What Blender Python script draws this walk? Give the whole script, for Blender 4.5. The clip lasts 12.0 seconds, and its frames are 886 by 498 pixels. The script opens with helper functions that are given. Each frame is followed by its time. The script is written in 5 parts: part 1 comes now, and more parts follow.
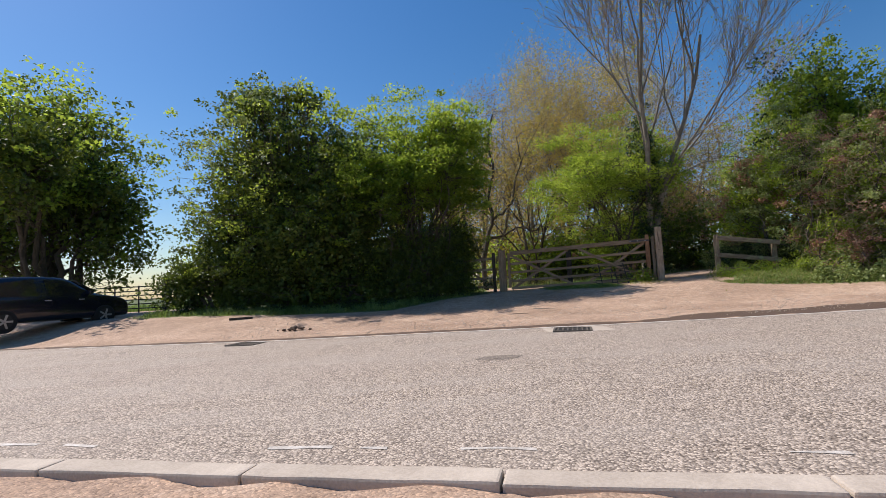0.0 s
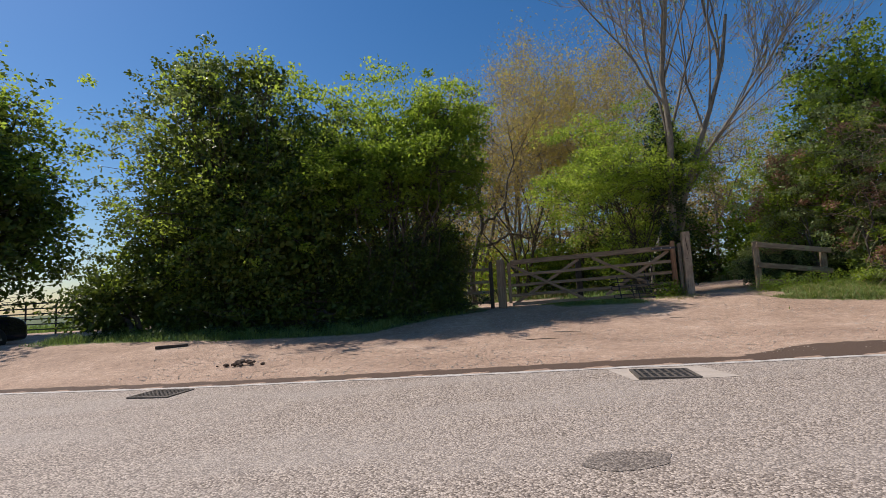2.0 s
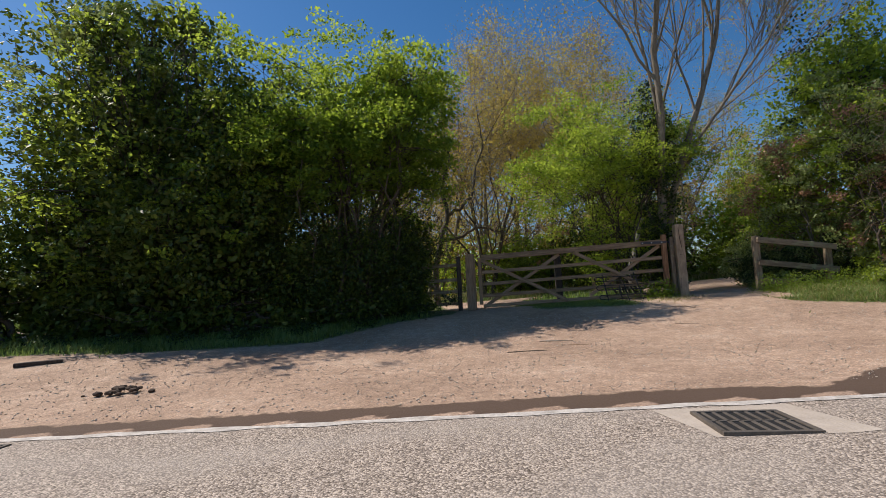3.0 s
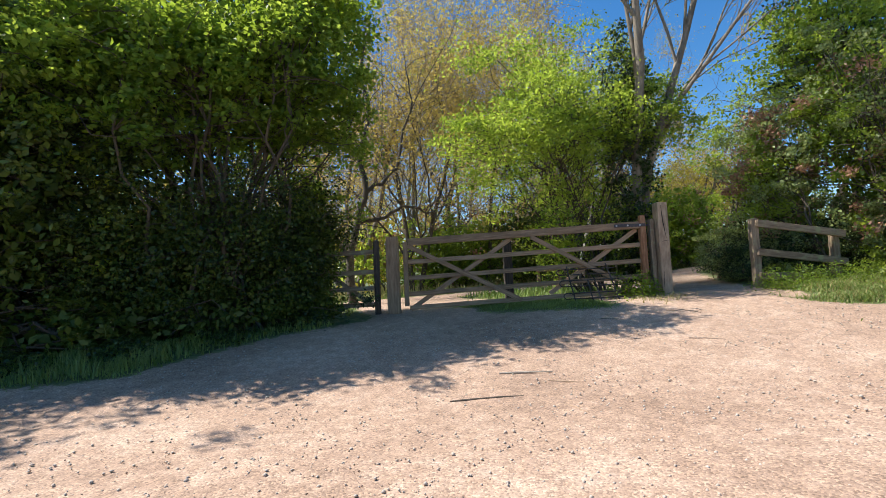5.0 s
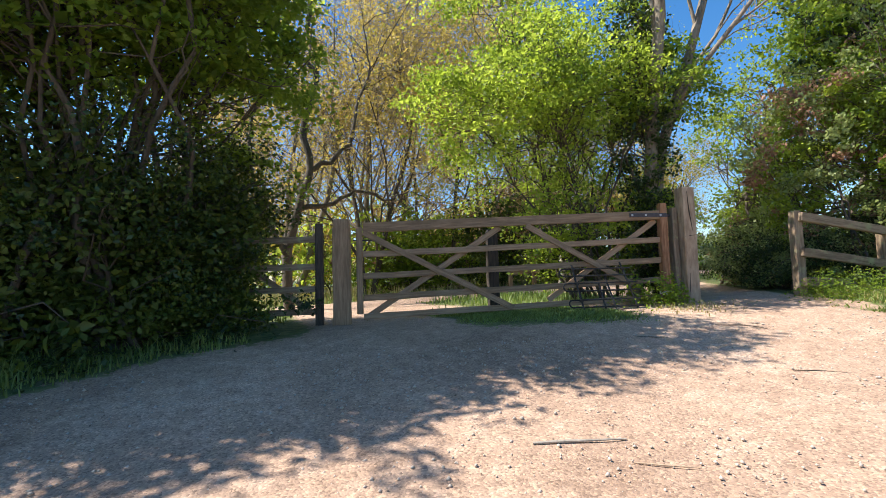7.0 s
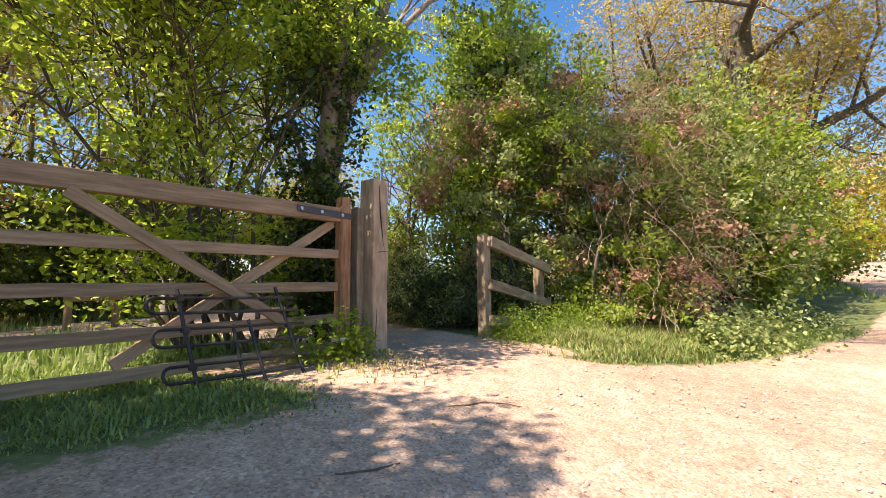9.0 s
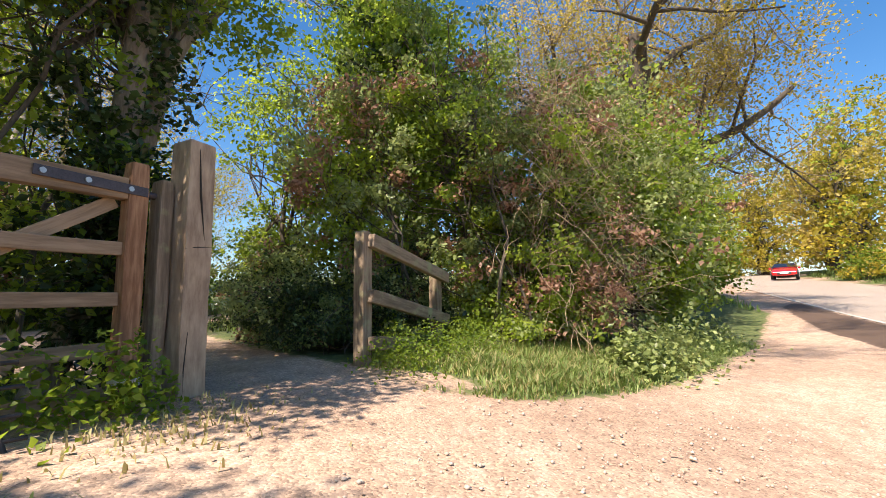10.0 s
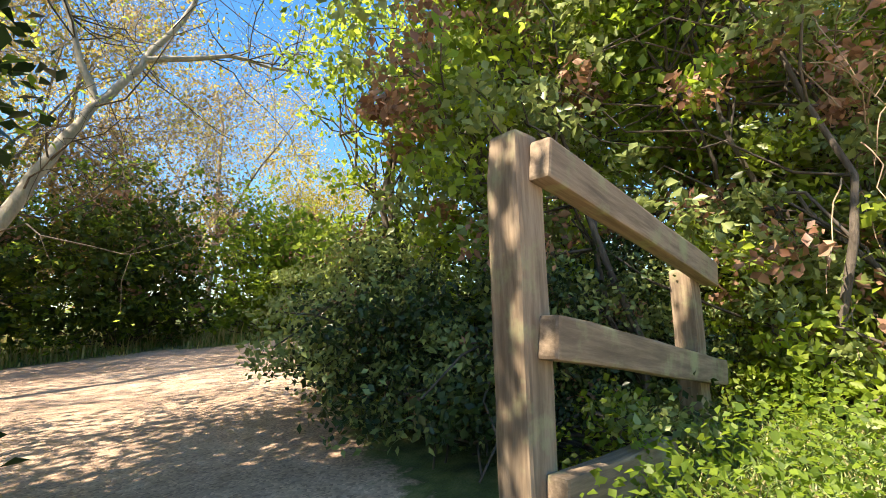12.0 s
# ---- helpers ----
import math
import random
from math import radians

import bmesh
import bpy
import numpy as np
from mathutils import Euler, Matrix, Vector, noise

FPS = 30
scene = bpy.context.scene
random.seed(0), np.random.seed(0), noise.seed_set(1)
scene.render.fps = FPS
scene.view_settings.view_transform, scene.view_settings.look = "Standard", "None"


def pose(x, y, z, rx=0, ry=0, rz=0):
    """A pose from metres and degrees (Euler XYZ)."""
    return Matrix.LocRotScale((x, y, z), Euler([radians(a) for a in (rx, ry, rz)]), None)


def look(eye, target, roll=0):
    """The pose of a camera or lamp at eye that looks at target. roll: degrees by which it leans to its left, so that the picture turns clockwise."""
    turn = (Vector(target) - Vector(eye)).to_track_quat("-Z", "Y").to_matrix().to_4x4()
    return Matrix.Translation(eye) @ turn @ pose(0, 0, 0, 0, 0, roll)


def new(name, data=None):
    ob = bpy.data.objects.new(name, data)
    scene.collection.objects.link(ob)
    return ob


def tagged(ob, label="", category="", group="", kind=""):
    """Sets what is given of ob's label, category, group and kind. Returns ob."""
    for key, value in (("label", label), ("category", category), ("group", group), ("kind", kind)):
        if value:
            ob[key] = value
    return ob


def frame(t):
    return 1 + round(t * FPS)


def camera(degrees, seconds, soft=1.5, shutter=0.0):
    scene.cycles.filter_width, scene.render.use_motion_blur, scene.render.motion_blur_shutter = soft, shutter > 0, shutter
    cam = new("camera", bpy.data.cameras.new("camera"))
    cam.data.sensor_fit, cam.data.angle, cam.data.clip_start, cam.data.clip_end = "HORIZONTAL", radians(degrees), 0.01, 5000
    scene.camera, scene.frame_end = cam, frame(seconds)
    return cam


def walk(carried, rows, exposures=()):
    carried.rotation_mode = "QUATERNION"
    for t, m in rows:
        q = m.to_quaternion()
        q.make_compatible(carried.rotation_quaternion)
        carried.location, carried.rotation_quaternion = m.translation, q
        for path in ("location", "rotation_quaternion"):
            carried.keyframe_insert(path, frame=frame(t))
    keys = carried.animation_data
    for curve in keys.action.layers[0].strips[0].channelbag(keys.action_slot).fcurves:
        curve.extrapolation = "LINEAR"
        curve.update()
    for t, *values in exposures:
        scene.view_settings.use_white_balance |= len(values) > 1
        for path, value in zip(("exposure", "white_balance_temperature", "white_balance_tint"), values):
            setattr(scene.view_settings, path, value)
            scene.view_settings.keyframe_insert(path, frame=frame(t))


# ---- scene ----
cam = camera(86.8, 12.0, soft=0.7)
PATH = [
    (0, (-0.011, -0.188, 0.915), (-0.018, 1.806, 1.067), -2.8),
    (0.5, (-0.193, 0.662, 0.936), (-0.213, 2.654, 1.117), -2.8),
    (1, (-0.383, 1.286, 0.985), (-0.378, 3.276, 1.184), -2.8),
    (1.5, (-0.549, 1.813, 1.057), (-0.486, 3.802, 1.254), -2.9),
    (2, (-0.648, 2.595, 1.051), (-0.513, 4.581, 1.246), -2.9),
    (2.5, (-0.668, 3.531, 1.078), (-0.433, 5.509, 1.264), -2.7),
    (3, (-0.566, 4.641, 1.085), (-0.256, 6.609, 1.266), -2.7),
    (3.2, (-0.477, 5.109, 1.09), (-0.135, 7.071, 1.265), -2.7),
    (4.8, (0.174, 7.62, 1.183), (0.764, 9.526, 1.315), -2.5),
    (5, (0.224, 7.841, 1.186), (0.833, 9.742, 1.313), -2.6),
    (5.5, (0.303, 8.17, 1.24), (0.945, 10.061, 1.352), -2.5),
    (6, (0.364, 8.516, 1.127), (1.005, 10.408, 1.23), -2.4),
    (6.5, (0.491, 9.178, 1.116), (1.158, 11.059, 1.249), -2.3),
    (6.7, (0.544, 9.539, 1.119), (1.254, 11.404, 1.254), -2.0),
    (8.3, (1.878, 12.186, 1.123), (3.379, 13.492, 1.327), -1.1),
    (8.5, (2.143, 12.376, 1.145), (3.754, 13.543, 1.356), -1.2),
    (9, (2.835, 12.683, 1.211), (4.678, 13.427, 1.435), -0.5),
    (9.5, (3.506, 12.828, 1.259), (5.45, 13.232, 1.497), -0.5),
    (10, (4.158, 12.803, 1.242), (6.105, 13.17, 1.515), -1.0),
    (10.5, (4.857, 12.905, 1.279), (6.785, 13.351, 1.573), -1.0),
    (11, (5.557, 13.087, 1.341), (7.442, 13.681, 1.641), -1.0),
    (11.5, (6.325, 13.412, 1.414), (8.141, 14.193, 1.718), -1.3),
    (12, (7.068, 13.904, 1.469), (8.796, 14.864, 1.774), -1.2),
]
EXPOSURES = [(0, 0.1, 6400, 16), (1.0, -0.12, 6350, 16), (1.8, -0.14, 6350, 16), (3.2, -0.1, 6500, 14), (4.8, 0.64, 6250, 12), (6.7, 0.84, 6300, 12), (8.3, 1.47, 7600, 25), (9.2, 1.22, 7250, 20), (10.0, 1.02, 6950, 18), (11.0, 1.0, 7150, 13), (11.5, 1.2, 7050, 13), (12.0, 1.75, 7350, 13)]
walk(cam, [(t, look(eye, target, roll)) for t, eye, target, roll in PATH], EXPOSURES)

# ---- light ----
SUN = Vector((-0.545, 0.262, 0.80)).normalized()
world = bpy.data.worlds.new("sky")
scene.world = world
world.use_nodes = True
wn = world.node_tree
sky = wn.nodes.new("ShaderNodeTexSky")
sky.sky_type, sky.sun_disc = "NISHITA", False
sky.sun_elevation = math.asin(SUN.z)
sky.sun_rotation = math.atan2(SUN.x, SUN.y)
sky.air_density, sky.dust_density, sky.ozone_density = 1.2, 0.5, 4.2
bg = wn.nodes["Background"]
bg.inputs["Strength"].default_value = 0.102
deep = wn.nodes.new("ShaderNodeHueSaturation")
deep.inputs["Saturation"].default_value = 1.3
wn.links.new(sky.outputs[0], deep.inputs["Color"])
wn.links.new(deep.outputs[0], bg.inputs["Color"])
sun = new("sun", bpy.data.lights.new("sun", "SUN"))
sun.data.energy, sun.data.angle, sun.data.color = 5.0, radians(0.53), (1.0, 0.93, 0.82)
sun.matrix_world = look(SUN * 60, (0, 0, 0))


# ---- materials ----
def nodes(name, rough=0.8, metal=0.0):
    m = bpy.data.materials.new(name)
    m.use_nodes = True
    t = m.node_tree
    p = t.nodes["Principled BSDF"]
    p.inputs["Roughness"].default_value = rough
    p.inputs["Metallic"].default_value = metal
    return m, t, p


def node(t, kind, **values):
    n = t.nodes.new(kind)
    for k, v in values.items():
        n.inputs[k.replace("_", " ")].default_value = v
    return n


def ramp(t, source, stops):
    r = t.nodes.new("ShaderNodeValToRGB")
    e = r.color_ramp.elements
    while len(e) < len(stops):
        e.new(0.5)
    for el, (at, c) in zip(e, stops):
        el.position, el.color = at, (*c, 1)
    t.links.new(source, r.inputs[0])
    return r.outputs[0]


def mix(t, fac, a, b, mode="MIX"):
    n = t.nodes.new("ShaderNodeMix")
    n.data_type, n.blend_type = "RGBA", mode
    for socket, v in ((n.inputs[0], fac), (n.inputs[6], a), (n.inputs[7], b)):
        if isinstance(v, bpy.types.NodeSocket):
            t.links.new(v, socket)
        else:
            socket.default_value = v if isinstance(v, float) else (*v, 1)
    return n.outputs[2]


def fac(t, a, op, b):
    n = t.nodes.new("ShaderNodeMath")
    n.operation = op
    for socket, v in zip(n.inputs, (a, b)):
        if isinstance(v, bpy.types.NodeSocket):
            t.links.new(v, socket)
        else:
            socket.default_value = v
    return n.outputs[0]


def coords(t, scale=(1, 1, 1)):
    c = t.nodes.new("ShaderNodeTexCoord")
    m = t.nodes.new("ShaderNodeMapping")
    m.inputs["Scale"].default_value = scale
    t.links.new(c.outputs["Object"], m.inputs[0])
    return m.outputs[0]


def noise_tex(t, at, scale, detail=4.0, rough=0.6):
    n = node(t, "ShaderNodeTexNoise", Scale=scale, Detail=detail, Roughness=rough)
    t.links.new(at, n.inputs["Vector"])
    return n.outputs[0]


def bump(t, p, height, strength, distance):
    b = node(t, "ShaderNodeBump", Strength=strength, Distance=distance)
    t.links.new(height, b.inputs["Height"])
    t.links.new(b.outputs[0], p.inputs["Normal"])


def mottled(name, dark, light, rough=0.8, metal=0.0, scale=(1, 1, 1), coarse=3.0, fine=40.0, relief=0.3, depth=0.004):
    m, t, p = nodes(name, rough, metal)
    c = coords(t, scale)
    a, b = noise_tex(t, c, coarse), noise_tex(t, c, fine, 3.0)
    s = fac(t, fac(t, a, "MULTIPLY", 0.6), "ADD", fac(t, b, "MULTIPLY", 0.4))
    t.links.new(ramp(t, s, [(0.32, dark), (0.68, light)]), p.inputs["Base Color"])
    bump(t, p, b, relief, depth)
    return m


def leaf_material(name, dark, light, glow, share=0.35, rough=0.5):
    """Leaves: each one its own tone, light comes through them."""
    m, t, p = nodes(name, rough)
    g = t.nodes.new("ShaderNodeNewGeometry")
    c = coords(t)
    big = noise_tex(t, c, 0.9, 2.0)
    s = fac(t, fac(t, g.outputs["Random Per Island"], "MULTIPLY", 0.7), "ADD", fac(t, fac(t, big, "SUBTRACT", 0.35), "MULTIPLY", 0.9))
    col = ramp(t, s, [(0.1, dark), (0.8, light)])
    t.links.new(col, p.inputs["Base Color"])
    p.inputs["Specular IOR Level"].default_value = 0.35
    tr = t.nodes.new("ShaderNodeBsdfTranslucent")
    t.links.new(mix(t, 0.6, col, glow), tr.inputs["Color"])
    mx = t.nodes.new("ShaderNodeMixShader")
    mx.inputs[0].default_value = share
    t.links.new(p.outputs[0], mx.inputs[1])
    t.links.new(tr.outputs[0], mx.inputs[2])
    t.links.new(mx.outputs[0], t.nodes["Material Output"].inputs["Surface"])
    return m


def asphalt_material(name, gain):
    m, t, p = nodes(name, 0.8)
    c = coords(t)
    v = node(t, "ShaderNodeTexVoronoi", Scale=76.0)
    t.links.new(c, v.inputs["Vector"])
    tone = t.nodes.new("ShaderNodeSeparateColor")
    t.links.new(v.outputs["Color"], tone.inputs[0])
    chips = ramp(t, tone.outputs[0], [(0.0, (0.17, 0.135, 0.105)), (0.45, (0.37, 0.30, 0.24)), (1.0, (0.68, 0.57, 0.46))])
    edge = ramp(t, v.outputs["Distance"], [(0.45, (1, 1, 1)), (0.85, (0.30, 0.28, 0.26))])
    base = mix(t, 1.0, chips, edge, "MULTIPLY")
    wear = noise_tex(t, coords(t, (0.5, 1.6, 1)), 0.7, 4.0)
    base = mix(t, ramp(t, wear, [(0.42, (0, 0, 0)), (0.7, (0.5, 0.5, 0.5))]), base, (0.40, 0.345, 0.29))
    base = mix(t, 1.0, base, (gain, gain, gain), "MULTIPLY")
    t.links.new(base, p.inputs["Base Color"])
    bump(t, p, v.outputs["Distance"], 0.55, -0.008)
    return m


def ground_material():
    """Trodden sandy soil, wet mud and turf, laid out by the attributes turf and mud."""
    m, t, p = nodes("trodden_ground", 0.9)
    c = coords(t)
    big, mid, small = noise_tex(t, c, 0.55, 4.0), noise_tex(t, c, 7.0, 4.0), noise_tex(t, c, 90.0, 3.0)
    soil = ramp(t, fac(t, fac(t, big, "MULTIPLY", 0.55), "ADD", fac(t, mid, "MULTIPLY", 0.45)), [(0.36, (0.29, 0.195, 0.135)), (0.52, (0.425, 0.295, 0.21)), (0.66, (0.54, 0.40, 0.30))])
    v = node(t, "ShaderNodeTexVoronoi", Scale=72.0)
    t.links.new(c, v.inputs["Vector"])
    tone = t.nodes.new("ShaderNodeSeparateColor")
    t.links.new(v.outputs["Color"], tone.inputs[0])
    stone = ramp(t, tone.outputs[0], [(0.0, (0.50, 0.48, 0.46)), (0.3, (0.86, 0.85, 0.84)), (0.75, (1.06, 1.05, 1.02)), (1.0, (1.5, 1.45, 1.38))])
    soil = mix(t, 0.82, soil, stone, "MULTIPLY")
    turf = ramp(t, mid, [(0.3, (0.035, 0.05, 0.012)), (0.5, (0.08, 0.11, 0.025)), (0.7, (0.17, 0.17, 0.06))])
    at = t.nodes.new("ShaderNodeAttribute")
    at.attribute_name = "turf"
    mud = t.nodes.new("ShaderNodeAttribute")
    mud.attribute_name = "mud"
    edge = fac(t, fac(t, fac(t, mid, "SUBTRACT", 0.5), "MULTIPLY", 1.2), "ADD", at.outputs["Fac"])
    k = ramp(t, edge, [(0.42, (0, 0, 0)), (0.6, (1, 1, 1))])
    wet = fac(t, fac(t, fac(t, mid, "SUBTRACT", 0.5), "MULTIPLY", 0.9), "ADD", mud.outputs["Fac"])
    w = ramp(t, wet, [(0.42, (0, 0, 0)), (0.58, (1, 1, 1))])
    soil = mix(t, w, soil, (0.10, 0.062, 0.04))
    t.links.new(mix(t, k, soil, turf), p.inputs["Base Color"])
    h = fac(t, fac(t, small, "MULTIPLY", 0.5), "ADD", fac(t, v.outputs["Distance"], "MULTIPLY", -0.5))
    bump(t, p, h, 0.65, 0.010)
    return m


def wood_material(name, dark, light, grain=(1, 1, 14), moss=0.0):
    """Weathered timber; the grain runs along the piece's longest side, named by the smallest scale."""
    m, t, p = nodes(name, 0.82)
    c = coords(t, grain)
    a, b = noise_tex(t, c, 2.6, 5.0, 0.65), noise_tex(t, coords(t), 1.7, 3.0)
    o = t.nodes.new("ShaderNodeObjectInfo")
    s = fac(t, fac(t, fac(t, a, "MULTIPLY", 0.7), "ADD", fac(t, b, "MULTIPLY", 0.3)), "ADD", fac(t, fac(t, o.outputs["Random"], "SUBTRACT", 0.5), "MULTIPLY", 0.1))
    col = ramp(t, s, [(0.30, [v * 0.72 for v in dark]), (0.42, dark), (0.62, light)])
    if moss:
        col = mix(t, ramp(t, noise_tex(t, coords(t), 5.0, 5.0), [(0.62 - moss * 0.2, (0, 0, 0)), (0.70, (0.8, 0.8, 0.8))]), col, (0.30, 0.32, 0.16))
    t.links.new(col, p.inputs["Base Color"])
    bump(t, p, a, 0.5, 0.006)
    return m


def plain(name, colour, rough=0.5, metal=0.0, coat=0.0):
    m, t, p = nodes(name, rough, metal)
    c = coords(t)
    t.links.new(ramp(t, noise_tex(t, c, 6.0), [(0.3, [v * 0.85 for v in colour]), (0.7, [min(1, v * 1.12) for v in colour])]), p.inputs["Base Color"])
    p.inputs["Coat Weight"].default_value = coat
    return m


ASPHALT, GROUND = asphalt_material("chipped_asphalt", 1.0), ground_material()
KERB = mottled("kerb_concrete", (0.36, 0.30, 0.24), (0.58, 0.50, 0.41), 0.9, fine=70.0, relief=0.5)
PAINT = mottled("worn_road_paint", (0.30, 0.26, 0.22), (0.74, 0.69, 0.62), 0.7, coarse=9.0, fine=60.0)
TAR = asphalt_material("tarred_asphalt", 0.62)
WOOD = {a: wood_material("weathered_oak_" + a, (0.22, 0.14, 0.08), (0.37, 0.25, 0.152), g) for a, g in (("x", (1.2, 14, 14)), ("z", (14, 14, 1.2)))}
WOOD_GREY = {a: wood_material("grey_oak_" + a, (0.16, 0.115, 0.073), (0.31, 0.232, 0.155), g, 0.4) for a, g in (("x", (1.2, 14, 14)), ("z", (14, 14, 1.2)))}
WOOD_TAN = wood_material("planed_oak", (0.29, 0.20, 0.13), (0.47, 0.35, 0.235), (7, 7, 1.6))
WOOD_RED = wood_material("reddish_oak", (0.22, 0.10, 0.045), (0.46, 0.25, 0.13), (14, 14, 1.2))
WOOD_DARK = wood_material("dark_oak", (0.03, 0.022, 0.017), (0.085, 0.062, 0.045), (14, 14, 1.2))
WOOD_END = mottled("split_wood", (0.02, 0.015, 0.01), (0.05, 0.035, 0.025))
STRAP = mottled("weathered_iron", (0.035, 0.03, 0.035), (0.10, 0.09, 0.10), 0.6, 0.2, fine=90.0)
ZINC = mottled("zinc_bolt", (0.35, 0.35, 0.36), (0.6, 0.6, 0.6), 0.4, 0.8)
BLACK_IRON = mottled("black_iron", (0.012, 0.012, 0.014), (0.05, 0.045, 0.042), 0.5, 0.4, fine=60.0)
CAST = mottled("cast_iron", (0.09, 0.075, 0.06), (0.20, 0.17, 0.14), 0.7, 0.4, fine=60.0)
PIT = plain("drain_pit", (0.012, 0.011, 0.01), 0.9)
BARK = mottled("dark_bark", (0.045, 0.035, 0.025), (0.15, 0.12, 0.09), 0.95, scale=(1, 1, 0.25), coarse=8.0, fine=34.0, relief=0.9, depth=0.02)
BARK_PALE = mottled("pale_bark", (0.20, 0.17, 0.13), (0.46, 0.41, 0.33), 0.9, scale=(1, 1, 0.4), coarse=5.0, fine=34.0, relief=0.6, depth=0.01)
BARK_ASH = mottled("ash_bark", (0.09, 0.072, 0.055), (0.33, 0.275, 0.21), 0.9, scale=(1, 1, 0.3), coarse=5.0, fine=30.0, relief=0.8, depth=0.015)
TWIG = mottled("bare_twigs", (0.17, 0.125, 0.085), (0.43, 0.335, 0.235), 0.9)
STRAW = mottled("dead_stems", (0.22, 0.14, 0.085), (0.52, 0.38, 0.25), 0.9)
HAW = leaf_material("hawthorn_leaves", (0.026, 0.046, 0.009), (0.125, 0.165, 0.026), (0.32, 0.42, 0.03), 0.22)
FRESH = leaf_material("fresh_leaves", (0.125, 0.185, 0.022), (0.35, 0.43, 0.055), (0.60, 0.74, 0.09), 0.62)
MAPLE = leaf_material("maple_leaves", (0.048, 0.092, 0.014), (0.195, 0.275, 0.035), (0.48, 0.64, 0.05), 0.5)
GOLD = leaf_material("young_oak_leaves", (0.28, 0.205, 0.05), (0.56, 0.43, 0.12), (0.70, 0.55, 0.12), 0.5)
YELLOW = leaf_material("yellow_green_leaves", (0.22, 0.18, 0.02), (0.50, 0.40, 0.045), (0.60, 0.50, 0.05), 0.4)
TAN = leaf_material("tan_oak_leaves", (0.20, 0.125, 0.045), (0.44, 0.29, 0.12), (0.5, 0.34, 0.12), 0.35)
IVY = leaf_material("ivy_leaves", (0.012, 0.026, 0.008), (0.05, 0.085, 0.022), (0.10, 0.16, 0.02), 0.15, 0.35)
BRAMBLE = leaf_material("bramble_leaves", (0.09, 0.125, 0.035), (0.37, 0.43, 0.155), (0.42, 0.50, 0.14), 0.38, 0.36)
RUST = leaf_material("dead_leaves", (0.18, 0.085, 0.05), (0.50, 0.30, 0.19), (0.45, 0.22, 0.12), 0.25)
GRASS = leaf_material("grass_blades", (0.08, 0.13, 0.03), (0.27, 0.35, 0.11), (0.38, 0.52, 0.09), 0.35)
HAY = leaf_material("dry_grass", (0.22, 0.19, 0.07), (0.46, 0.40, 0.18), (0.5, 0.45, 0.15), 0.3)
NAVY = plain("navy_car_paint", (0.006, 0.008, 0.022), 0.22, 0.2, 0.8)
RED = plain("red_car_paint", (0.52, 0.012, 0.015), 0.25, 0.1, 0.9)
CAR_GLASS = plain("dark_car_glass", (0.012, 0.014, 0.017), 0.06, 0.0, 0.5)
RUBBER = plain("tyre_rubber", (0.018, 0.018, 0.018), 0.85)
ALLOY = plain("alloy_wheel", (0.45, 0.46, 0.48), 0.35, 0.7)
BLACK_PLASTIC = plain("black_plastic", (0.02, 0.02, 0.022), 0.6)
LAMP_GLASS = plain("lamp_glass", (0.75, 0.76, 0.78), 0.15, 0.2, 0.6)
TAIL = plain("tail_lamp", (0.30, 0.01, 0.01), 0.2, 0.0, 0.6)
PLATE = plain("white_plate", (0.75, 0.75, 0.72), 0.4)
CRUMB = mottled("soil_crumb", (0.14, 0.10, 0.07), (0.32, 0.23, 0.17), 0.95)
MUCK = mottled("horse_muck", (0.035, 0.022, 0.014), (0.11, 0.07, 0.045), 0.9)


# ---- building blocks ----
def thing(name, label, category, at=(0, 0, 0), turn=0.0, group="", kind=""):
    ob = new(name)
    ob.matrix_world = pose(*at, 0, 0, turn)
    return tagged(ob, label, category, group, kind)


def mesh_object(name, mesh, material, parent=None, label="", kind=""):
    if not mesh.materials:
        mesh.materials.append(material)
    ob = new(name, mesh)
    if parent:
        ob.parent = parent
    return tagged(ob, label, "", "", kind)


def part(name, bm, material, parent=None, label="", smooth=False):
    me = bpy.data.meshes.new(name)
    if smooth:
        for f in bm.faces:
            f.smooth = True
    bm.to_mesh(me)
    bm.free()
    return mesh_object(name, me, material, parent, label)


def raw_mesh(name, verts, faces, smooth=False):
    """A mesh from arrays; faces all have the same number of corners."""
    verts, faces = np.asarray(verts, np.float32), np.asarray(faces, np.int32)
    me = bpy.data.meshes.new(name)
    me.vertices.add(len(verts))
    me.vertices.foreach_set("co", verts.ravel())
    k = faces.shape[1]
    me.loops.add(faces.size)
    me.loops.foreach_set("vertex_index", faces.ravel())
    me.polygons.add(len(faces))
    me.polygons.foreach_set("loop_start", np.arange(0, faces.size, k, dtype=np.int32))
    if smooth:
        me.polygons.foreach_set("use_smooth", np.ones(len(faces), bool))
    me.update(calc_edges=True)
    return me


